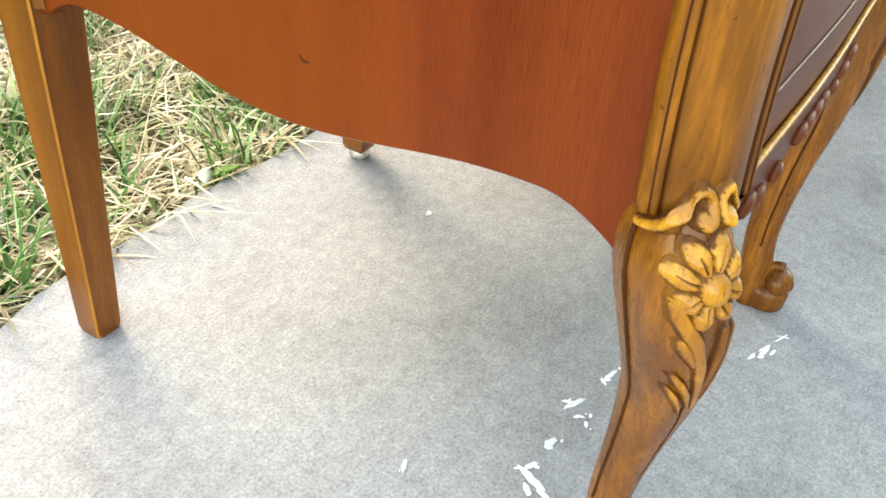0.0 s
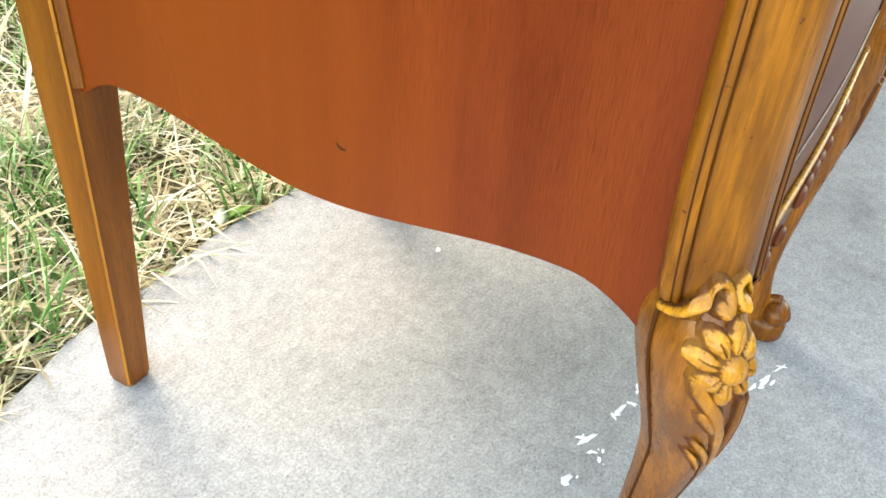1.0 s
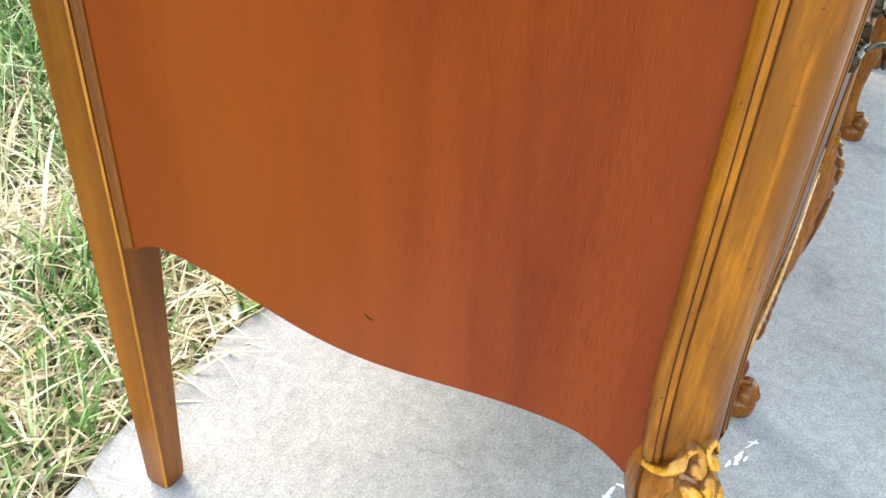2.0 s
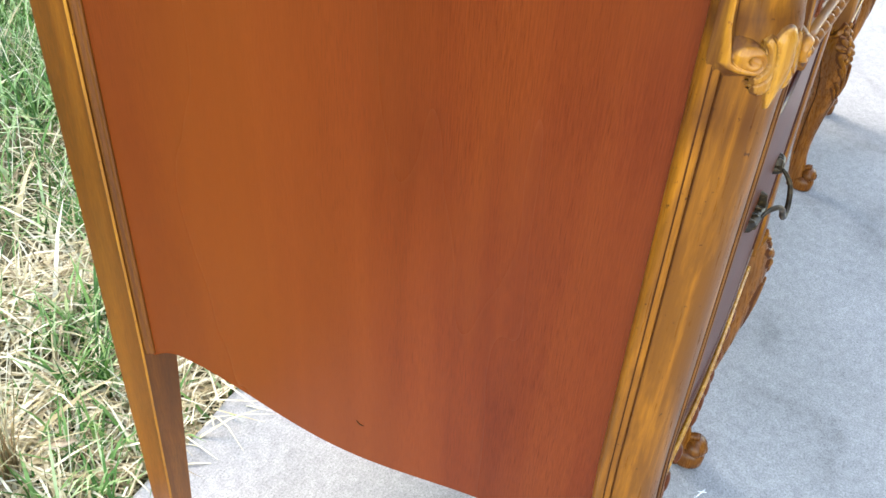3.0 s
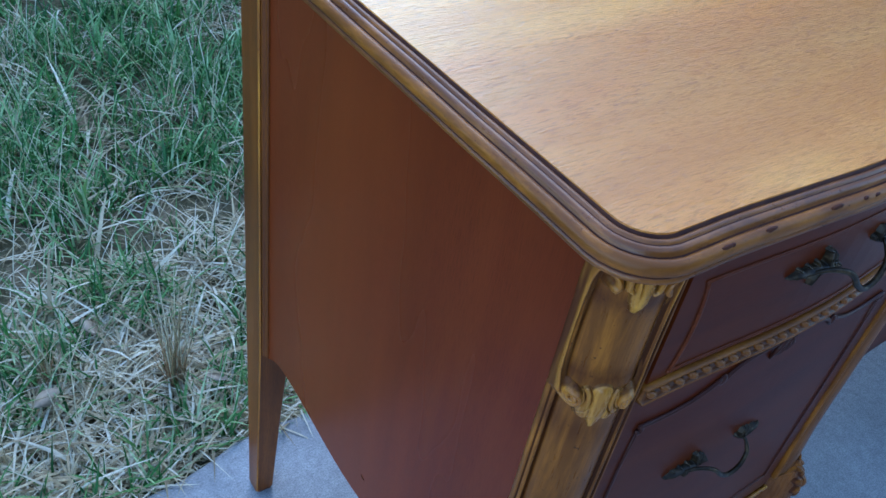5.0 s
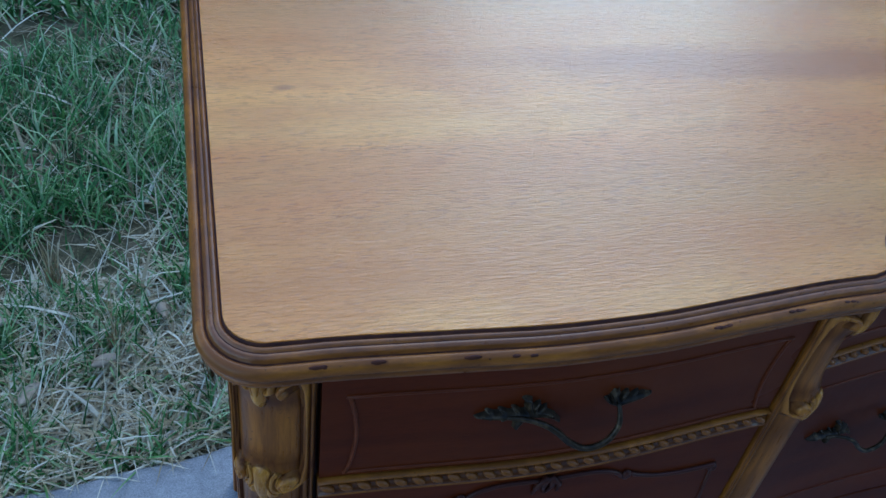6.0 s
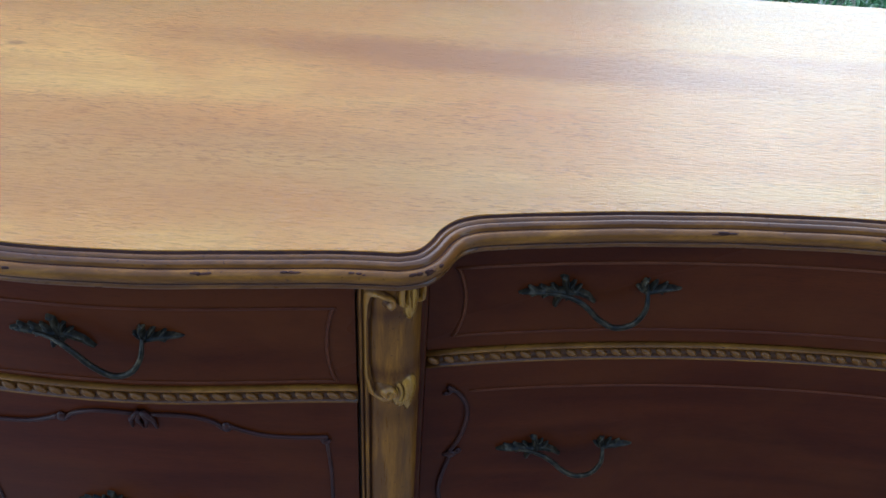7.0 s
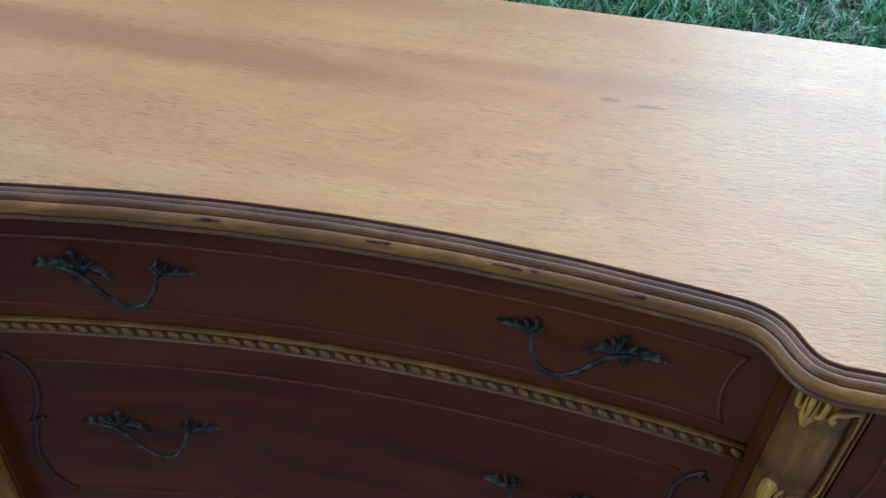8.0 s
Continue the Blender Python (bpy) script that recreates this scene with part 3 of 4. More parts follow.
PN = Vector((PU.y, -PU.x))
PW = (PB - PA).length


def face_out(w, b):
    """Profile of the canted face: a half-round column between two sunk channels."""
    return (b + 0.0045) * math.sin(math.pi * min(1.0, max(0.0, w))) ** 0.55 - 0.0045


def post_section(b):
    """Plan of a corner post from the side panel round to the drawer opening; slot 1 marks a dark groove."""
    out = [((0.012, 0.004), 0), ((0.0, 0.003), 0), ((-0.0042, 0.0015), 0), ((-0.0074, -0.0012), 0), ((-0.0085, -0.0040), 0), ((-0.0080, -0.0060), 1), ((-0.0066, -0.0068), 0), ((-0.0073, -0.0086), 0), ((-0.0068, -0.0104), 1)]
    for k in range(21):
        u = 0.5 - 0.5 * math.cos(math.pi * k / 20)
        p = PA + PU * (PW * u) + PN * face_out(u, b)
        # slot 2 browns the column's edges: glaze plus painted-in shade
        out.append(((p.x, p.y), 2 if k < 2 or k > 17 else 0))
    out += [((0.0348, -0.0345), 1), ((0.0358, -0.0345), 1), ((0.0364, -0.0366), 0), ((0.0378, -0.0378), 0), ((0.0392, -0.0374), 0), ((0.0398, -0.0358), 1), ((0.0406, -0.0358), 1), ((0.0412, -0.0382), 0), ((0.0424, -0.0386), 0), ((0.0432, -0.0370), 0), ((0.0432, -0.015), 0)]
    return out


def flare(z):
    """How far a post swells outwards near its foot."""
    return 0.006 * max(0.0, (0.43 - z) / 0.11) ** 2


def bulge(z):
    """Roundness of the canted face: collars at the carved ornaments and a hollow waist between them."""
    waist = max(0.0, 1 - ((z - 0.768) / 0.036) ** 4) if 0.732 < z < 0.804 else 0.0
    collar = math.exp(-((z - 0.716) / 0.017) ** 2) + math.exp(-((z - 0.828) / 0.017) ** 2)
    return 0.0105 - 0.0035 * waist + 0.0022 * collar


def post():
    o = Build()
    rings = []
    for z in [0.330, 0.337, 0.345, 0.352] + list(np.linspace(0.36, 0.66, 16)) + list(np.linspace(0.666, 0.8415, 36)):
        f = flare(z)
        sec = post_section(bulge(z))
        rings.append([(x + PN.x * f, y + PN.y * f, z) for (x, y), _ in sec])
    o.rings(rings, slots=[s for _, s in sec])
    # extra glaze paints shade beside the collars and along the column's edges
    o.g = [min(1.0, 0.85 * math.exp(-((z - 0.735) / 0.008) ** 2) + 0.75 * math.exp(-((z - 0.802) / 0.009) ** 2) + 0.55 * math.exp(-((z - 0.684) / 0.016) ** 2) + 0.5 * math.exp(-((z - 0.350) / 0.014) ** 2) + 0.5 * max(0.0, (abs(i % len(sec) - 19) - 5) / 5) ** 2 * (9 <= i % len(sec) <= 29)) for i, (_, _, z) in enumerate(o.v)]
    return o


def on_collar(u, z, out=0.0):
    """A flatter skin over the canted face that carries the scrolls."""
    e = min(u, PW - u)
    t = min(1.0, max(0.0, (e + 0.011) / 0.020))
    flat = -0.0055 + (0.0055 + 0.8 * bulge(z)) * t * t * (3 - 2 * t)
    out = out if out > 0 else out * t
    p = PA + PU * u + PN * (max(face_out(min(1.0, max(0.0, u / PW)), bulge(z)), flat) + out + flare(z))
    return Vector((p.x, p.y, z))


def swap(pts, about):
    """The same stroke mirrored in its face."""
    return [(2 * about - a, b, r) for a, b, r in pts]


def strap(eye, hook):
    """A scroll strap along the rear bead of a post: a hook with a bulb above, a volute round its eye below."""
    up = curve([(hook - 0.0010, 0.8150, 0.0030), (hook + 0.0008, 0.8180, 0.0028), (hook - 0.0012, 0.8232, 0.0023), (0.45 * hook - 0.0022, 0.8262, 0.0021), (-0.0022, 0.8240, 0.0020), (-0.0036, 0.8170, 0.0017), (-0.0041, 0.8060, 0.0013), (-0.0042, 0.7700, 0.0009), (-0.0041, 0.7320, 0.0012)], 5)
    wide = eye + 0.0040
    down = []
    for k in range(1, 27):
        a = 178 + 21 * k
        r = 0.0054 + (wide - 0.0054) * max(0.0, 1 - (a - 178) / 105) ** 1.3 if a < 330 else 0.0054 - 0.0036 * (a - 330) / 394
        down.append((eye + r * math.cos(radians(a)), 0.7185 + r * (0.9 if a < 283 else 1.0) * math.sin(radians(a)), 0.0018 + 0.0008 * min(1.0, k / 12)))
    return [tuple(p) for p in up] + down


@functools.lru_cache(maxsize=None)
def post_relief(inner=False):
    """Scroll straps and acanthus leaves of a post, as (name, build, materials, label)."""
    made = []
    c = PW - 0.0290 if inner else PW / 2             # middle of the leaves
    line = strap(0.0100, 0.0125) if inner else strap(0.0048, 0.0085)
    for pts in ([] if inner else [line]) + [swap(line, PW / 2)]:
        u0 = min(a for a, *_ in pts) - 0.005
        made.append(("scroll", carve([(pts, 0.0056)], [], (u0, max(a for a, *_ in pts) + 0.005, 0.702, 0.8385), 0.00036, on_collar, 0.0009, inner=0.0, seat=-0.006), [M_CARVE], "carved scroll strap"))
    def slits(lines, deep):
        return [([(c + sg * a, b, w) for a, b, w in ln], deep) for ln in lines for sg in (-1, 1)]
    body = [([(c, 0.8380, 0.0056), (c, 0.8200, 0.0068), (c, 0.8080, 0.0062), (c, 0.7990, 0.0034)], 0.0060)]
    for sg in (-1, 1):
        body.append(([(c + sg * 0.0090, 0.8380, 0.0028), (c + sg * 0.0100, 0.8270, 0.0030), (c + sg * 0.0092, 0.8180, 0.0030), (c + sg * 0.0066, 0.8160, 0.0026)], 0.0058))
    cuts = slits(([(0.0066, 0.841, 0.0007), (0.0074, 0.830, 0.0008), (0.0068, 0.822, 0.0006)], [(0.0020, 0.841, 0.0005), (0.0030, 0.828, 0.0008), (0.0018, 0.814, 0.0004)]), 0.0026)
    made.append(("acanthus_leaf", carve(body, cuts, (c - 0.017, c + 0.017, 0.790, 0.8405), 0.00033, on_collar, 0.0005, 0.50, seat=-0.004), [M_GOLD], "carved leaf, rubbed yellow gold"))
    # the lower leaf: a broad shell whose lobes curl round the volutes
    body = [([(c, 0.7255, 0.0076), (c, 0.7160, 0.0080), (c, 0.7060, 0.0066), (c, 0.6980, 0.0042), (c, 0.6925, 0.0020)], 0.0040)]
    arcs = []
    for sg in ((1,) if inner else (-1, 1)):
        body.append(([(c + sg * 0.0090, 0.7262, 0.0030), (c + sg * 0.0092, 0.7160, 0.0048), (c + sg * 0.0090, 0.7090, 0.0056), (c + sg * 0.0078, 0.7040, 0.0048)], 0.0036))
        for r, a0, a1 in ((0.0092, 68, -98), (0.0134, 46, -88)):
            arcs.append(([(c + sg * (0.0187 - r * math.cos(radians(a))), 0.7185 + r * 1.12 * math.sin(radians(a)), 0.0008) for a in np.linspace(a0, a1, 10)], 0.0030))
    made.append(("acanthus_leaf", carve(body, arcs, (c - 0.024, c + 0.024, 0.682, 0.7345), 0.00030, on_collar, 0.0004, 0.60, seat=-0.003), [M_GOLD], "carved leaf, rubbed yellow gold"))
    return made


# cabriole leg: height, middle x and y, half width
LEG = [(0.375, 0.0190, -0.0080, 0.0090), (0.358, 0.0165, -0.0120, 0.0120), (0.340, 0.0125, -0.0165, 0.0215), (0.326, 0.0090, -0.0190, 0.0295), (0.312, 0.0070, -0.0215, 0.0320), (0.285, 0.0085, -0.0255, 0.0320), (0.25, 0.0165, -0.0285, 0.0288), (0.20, 0.0310, -0.0305, 0.0230),
       (0.15, 0.0405, -0.0245, 0.0182), (0.10, 0.0470, -0.0185, 0.0152), (0.065, 0.0500, -0.0160, 0.0146), (0.04, 0.0500, -0.0190, 0.0160), (0.018, 0.0495, -0.0220, 0.0172), (0.0, 0.0495, -0.0225, 0.0150)]


def leg_at(z):
    for (z1, x1, y1, h1), (z0, x0, y0, h0) in zip(LEG, LEG[1:]):
        if z0 <= z <= z1:
            t = (z - z0) / (z1 - z0)
            return Vector((x0 + (x1 - x0) * t, y0 + (y1 - y0) * t)), h0 + (h1 - h0) * t
    return Vector(LEG[0][1:3]), LEG[0][3]


def slim(z):
    """How the leg narrows sideways towards the post's foot."""
    t = min(1.0, max(0.0, (z - 0.292) / 0.050))
    return 0.75 - 0.17 * t * t * (3 - 2 * t)


def leg_round(a, h):
    """Rounded square section, softly ridged at its outer corner."""
    ca, sa = math.cos(a), math.sin(a)
    k = (abs(ca) ** 2.7 + abs(sa) ** 2.7) ** (-1 / 2.7)
    return h * k * ca, h * k * sa


def leg_smooth(n=44):
    """Leg rows at even heights with eased joins."""
    zs = np.linspace(0.0, 0.375, n)
    rows = []
    for z in zs:
        acc, hh, w = Vector((0, 0)), 0.0, 0.0
        for d in (-0.014, -0.007, 0.0, 0.007, 0.014):
            c, h = leg_at(min(0.375, max(0.0, z + d)))
            acc, hh, w = acc + c, hh + h, w + 1
        rows.append((z, acc / w, hh / w))
    return rows


def leg():
    o = Build()
    rings = []
    for z, c, h in leg_smooth():
        ring = []
        for k in range(24):
            u, n = leg_round(2 * math.pi * k / 24, h)
            p = c + PU * (u * slim(z)) + PN * n
            ring.append((p.x, p.y, z))
        rings.append(ring)
    o.rings(rings)
    return o


def on_leg(s, z, out=0.0):
    """A place on the outer side of the leg, s metres off its ridge."""
    acc, hh = Vector((0, 0)), 0.0
    for d in (-0.014, -0.007, 0.0, 0.007, 0.014):
        c, h = leg_at(min(0.375, max(0.0, z + d)))
        acc, hh = acc + c / 5, hh + h / 5
    reach = 0.86 * hh * slim(z)
    past = max(0.0, abs(s) - reach)
    turn = math.copysign(min(1.0, past / 0.004), s)
    s = math.copysign(min(abs(s), reach), s)
    n = hh * (1 - (abs(s) / (hh * slim(z))) ** 2.7) ** (1 / 2.7)
    p = acc + PU * (s + turn * (out + 0.10 * hh * slim(z))) + PN * (n - 0.9 * past + out * (1 - abs(turn)))
    return Vector((p.x, p.y, z))


def on_knee(s, z, out=0.0):
    """A smooth skin over leg and post at the knee."""
    past = max(0.0, abs(s) - 0.0165)
    turn = math.copysign(min(1.0, past / 0.004), s)
    s = math.copysign(min(abs(s), 0.0165), s)
    p, ridge = on_leg(s, z), on_leg(0.0, z)
    d, d0 = Vector((p.x, p.y)) - PA, Vector((ridge.x, ridge.y)) - PA
    u = d.dot(PU)
    face = face_out(u / PW, bulge(z)) + flare(z) if 0.0 < u < PW else -0.004
    crest = max(d0.dot(PN), face_out(0.5, bulge(z)) + flare(z) if z > 0.332 else -1.0)
    skin = crest - 0.020 * (1 - math.sqrt(max(0.0, 1 - (min(abs(s), 0.030) / 0.031) ** 2)))
    k = 0.0022
    n = k * math.log(math.exp(d.dot(PN) / k) + math.exp(face / k) + math.exp(skin / k)) - 0.6 * k
    q = PA + PU * (u + turn * (out + 0.002)) + PN * (n - 0.9 * past + out * (1 - abs(turn)))
    return Vector((q.x, q.y, z))


@functools.lru_cache(maxsize=None)
def leg_parts():
    """Foot scroll, carving and grooves of a leg, as (name, build, materials, label)."""
    out = []
    o = Build()
    c = Vector((0.0475, -0.0425, 0.0325))
    o.tube([c + Vector((0, u, v)) for u, v in spiral((0.0, 0.0), 0.0162, 0.003, 100, 100 - 560, 40)], lambda t: 0.0052, 8)
    o.blob(c, (0.0180, 0, 0), (0, 0.0140, 0), (0, 0, 0.0140), 12, 8)
    o.rings([[(c.x + r * math.cos(a), -0.034 + r * 1.25 * math.sin(a), z) for a in np.linspace(0, 2 * math.pi, 18, endpoint=False)] for z, r in ((0.0, 0.0145), (0.004, 0.0165), (0.018, 0.0175), (0.028, 0.0130))])
    o.g = [0.45] * len(o.v)
    out.append(("foot", o, [M_LEG], "scroll-shaped toe"))
    # grooves beside the edges
    for a in (190, -8):
        o = Build()
        pts = []
        for z in np.linspace(0.325, 0.07, 26):
            c, h = leg_at(z)
            u, n = leg_round(radians(a), h)
            p = c + PU * (u * (slim(z) + 0.005)) + PN * n
            pts.append((p.x, p.y, z))
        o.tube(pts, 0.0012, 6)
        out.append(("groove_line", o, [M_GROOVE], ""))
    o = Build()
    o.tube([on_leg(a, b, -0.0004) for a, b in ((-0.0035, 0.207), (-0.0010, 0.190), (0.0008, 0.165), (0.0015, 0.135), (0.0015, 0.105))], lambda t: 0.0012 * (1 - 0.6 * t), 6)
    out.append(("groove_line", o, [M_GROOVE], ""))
    # knee scrolls
    fz, fs = 0.3070, -0.0032
    tail = [tuple(p) for p in curve([(-0.0480, 0.3225, 0.0027), (-0.0390, 0.3245, 0.0028), (-0.0300, 0.3280, 0.0028), (-0.0215, 0.3330, 0.0030), (-0.0155, 0.3395, 0.0030), (-0.0110, 0.3445, 0.0030), (-0.0062, 0.3468, 0.0030), (-0.0022, 0.3430, 0.0031), (-0.0028, 0.3370, 0.0038), (-0.0064, 0.3352, 0.0046)], 5)]
    for turn in (lambda p: p, lambda p: swap(p, 0.0005)):
        pts = turn(tail)
        s0 = min(a for a, *_ in pts) - 0.004
        out.append(("knee_scroll", carve([(pts, 0.0066)], [], (s0, s0 + 0.057, 0.312, 0.358), 0.00036, on_knee, 0.0007, 0.22, inner=0.8, seat=-0.004), [M_GOLD], "carved C-scroll, rubbed yellow gold"))
    # flower with its two upper leaves
    petals, slits = [], []
    for k in range(8):
        a, far = 30 + 45 * k, (0.0170, 0.0184, 0.0166, 0.0176)[k % 4]
        ca, sa = math.cos(radians(a)) * 0.92, math.sin(radians(a)) * 1.08
        petals.append(([(fs + ca * r, fz + sa * r, w) for r, w in ((0.0070, 0.0028), (0.0115, 0.0046), (far * 0.86, 0.0062), (far, 0.0052))], 0.0050))
        slits.append(([(fs + ca * r, fz + sa * r, w) for r, w in ((0.0092, 0.0010), (0.0125, 0.0009), (far * 0.96, 0.0005))], 0.0018))
        ca, sa = math.cos(radians(a + 22.5)) * 0.92, math.sin(radians(a + 22.5)) * 1.08
        slits.append(([(fs + ca * r, fz + sa * r, w) for r, w in ((0.0080, 0.0008), (0.0130, 0.0007), (0.0225, 0.0007))], 0.0034))
    o = carve(petals, slits, (-0.0310, 0.0250, 0.270, 0.342), 0.00036, on_leg, 0.0007, 0.10)
    out.append(("flower", o, [M_GOLD], "carved daisy, rubbed yellow gold with dark glaze"))
    o = carve([([(fs, fz, 0.0092), (fs + 0.0001, fz, 0.0092)], 0.0066)], [([(fs + 0.0008, fz + 0.001, 0.0010), (fs + 0.001, fz + 0.001, 0.0010)], 0.0012)], (fs - 0.0115, fs + 0.0115, fz - 0.0115, fz + 0.0115), 0.00040, lambda a, b_, h: on_leg(a, b_, h + 0.0012), 0.0008, 0.16, seat=-0.003)
    out.append(("flower_centre", o, [M_GOLD], ""))
    # leaves and stems under the flower
    blades_ = [([(-0.0205, 0.2980, 0.0030), (-0.0175, 0.2890, 0.0044), (-0.0095, 0.2740, 0.0052), (-0.0030, 0.2520, 0.0046), (0.0000, 0.2300, 0.0034), (0.0012, 0.2080, 0.0016)], 0.0046, M_CARVE),
               ([(-0.0165, 0.2740, 0.0028), (-0.0145, 0.2690, 0.0038), (-0.0110, 0.2620, 0.0034), (-0.0075, 0.2530, 0.0014)], 0.0042, M_CARVE),
               ([(-0.0160, 0.2440, 0.0022), (-0.0120, 0.2370, 0.0032), (-0.0070, 0.2260, 0.0030), (-0.0030, 0.2100, 0.0012)], 0.0042, M_CARVE),
               ([(-0.0170, 0.2310, 0.0016), (-0.0135, 0.2240, 0.0026), (-0.0090, 0.2120, 0.0020), (-0.0070, 0.2040, 0.0010)], 0.0036, M_CARVE),
               ([(0.0080, 0.2790, 0.0036), (0.0080, 0.2600, 0.0040), (0.0055, 0.2400, 0.0030), (0.0032, 0.2160, 0.0014)], 0.0040, M_POST),
               ([(0.0165, 0.2760, 0.0030), (0.0155, 0.2560, 0.0038), (0.0105, 0.2320, 0.0026), (0.0062, 0.2140, 0.0012)], 0.0040, M_POST)]
    for pts, h, m in blades_:
        pts = [(a * 0.92, b_, r * 0.95) for a, b_, r in pts]
        a0, a1, b0, b1 = (f(p[k] for p in pts) for k in (0, 1) for f in (min, max))
        out.append(("carved_stem", carve([(pts, h)], [], (max(a0 - 0.0055, -0.024), a1 + 0.0065, b0 - 0.003, b1 + 0.006), 0.00042, on_leg, 0.0006, 0.42), [m], ""))
    return out


def place_post(change, inner=False):
    p = change(post()).make("post", [M_POST, M_GROOVE, M_SHADEGLAZE], dresser, "fluted golden-brown corner post", True)
    for name, o, m, lab in post_relief(inner):
        change(o).make(name, m, p, lab)
    lg = change(leg()).make("leg", M_LEG, dresser, "carved cabriole leg, golden brown")
    for name, o, m, lab in leg_parts():
        if inner and m[0] in (M_GOLD, M_CARVE):      # shade on the inner legs is put in as a browner material
            m, lab = [M_POST], lab.replace("rubbed yellow gold", "browned for shade")
        change(o).make(name, m, lg, lab)


def turned(o):
    """The post at a wing's inner corner, which faces more to the front; its leg stands a little further back."""
    o = o.mirrored(WC)
    for i, (x, y, z) in enumerate(o.v):
        k = min(1.0, max(0.0, (z - 0.05) / 0.28))
        back = 0.009 * math.sin(math.pi * min(1.0, max(0.0, (z - 0.03) / 0.33)))
        o.v[i] = (x, y + k * (0.004 - 0.13 * (min(0.48, max(0.41, x)) - 0.4238)) + back, z)
    return o


place_post(lambda o: o)
place_post(turned, True)


def far_inner(o):
    """The far wing's inner post, whose leg is splayed a little forward."""
    o = turned(o).mirrored(XC)
    o.v = [(x + 0.004 * k, y - 0.012 * k, z) for (x, y, z), k in ((p, min(1.0, max(0.0, (0.335 - p[2]) / 0.10))) for p in o.v)]
    return o


place_post(far_inner, True)
place_post(lambda o: o.mirrored(XC))


# ---- drawer and door fronts ----
def curved_front(x0, x1, z0, z1, n=18, thick=0.016):
    o = Build()
    rings = []
    for x in np.linspace(x0, x1, n):
        y = front_y(x, z0)
        rings.append([(x, y, z0 + 0.001), (x, y, z1 - 0.001), (x, y + 0.001, z1), (x, y + thick, z1), (x, y + thick, z0), (x, y + 0.001, z0)])
    o.rings(rings)
    return o


def on_front(x, z, out=0.0):
    return Vector((x, front_y(x, z) - out, z))


def panel_frame(o, x0, x1, z0, z1, scoop=0.006, r=0.0014):
    """A thin applied moulding with scooped ends."""
    xs = np.linspace(x0, x1, 24)
    for z in (z0, z1):
        o.tube([on_front(x, z, 0.0002) for x in xs], r, 6)
    for x, s in ((x0, 1), (x1, -1)):
        zz = np.linspace(z0, z1, 13)
        h = (z1 - z0)
        o.tube([on_front(x + s * (scoop * math.sin(math.pi * (z - z0) / h) ** 0.8 + 0.002), z, 0.0002) for z in zz], r * 1.15, 6)


def rope(x0, x1, z, parent):
    """Gilded ledge with a row of slanted beads."""
    n = 26
    xs = np.linspace(x0, x1, n)
    o = Build()
    sec = [(0.000, 0.0082), (0.0034, 0.0081), (0.0042, 0.0072), (0.0036, 0.0062), (0.0018, 0.0056), (0.0018, -0.0056), (0.0036, -0.0062), (0.0044, -0.0074), (0.0034, -0.0084), (0.000, -0.0088), (-0.006, -0.0088), (-0.006, 0.0082)]
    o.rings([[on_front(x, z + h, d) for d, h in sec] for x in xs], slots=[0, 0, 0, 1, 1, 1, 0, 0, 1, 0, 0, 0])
    band = o.make("rope_moulding", [M_BEAD, M_SHADEGLAZE], parent, "gilded rope-twist moulding")
    pitch = 0.0132
    count = int((x1 - x0) / pitch)
    for k in range(count):
        x = x0 + (k + 0.5) * (x1 - x0) / count
        t = Vector((1, (front_y(x + 0.002) - front_y(x - 0.002)) / 0.004, 0)).normalized()
        d = (t * 0.82 + Vector((0, 0, -0.57))).normalized()
        q = (t * 0.57 + Vector((0, 0, 0.82))).normalized()
        bead = new("rope_bead", BEAD)
        bead.parent = band
        bead.matrix_basis = Matrix.Translation(on_front(x, z, 0.0026)) @ Matrix((d, q, d.cross(q))).transposed().to_4x4()


o = Build()
o.blob((0, 0, 0), (0.0064, 0, 0), (0, 0.0033, 0), (0, 0, 0.0035), 10, 6)
BEAD = bpy.data.meshes.new("rope_bead")
BEAD.from_pydata(o.v, [], o.f)
BEAD.materials.append(M_BEAD)
BEAD.polygons.foreach_set("use_smooth", [True] * len(BEAD.polygons))


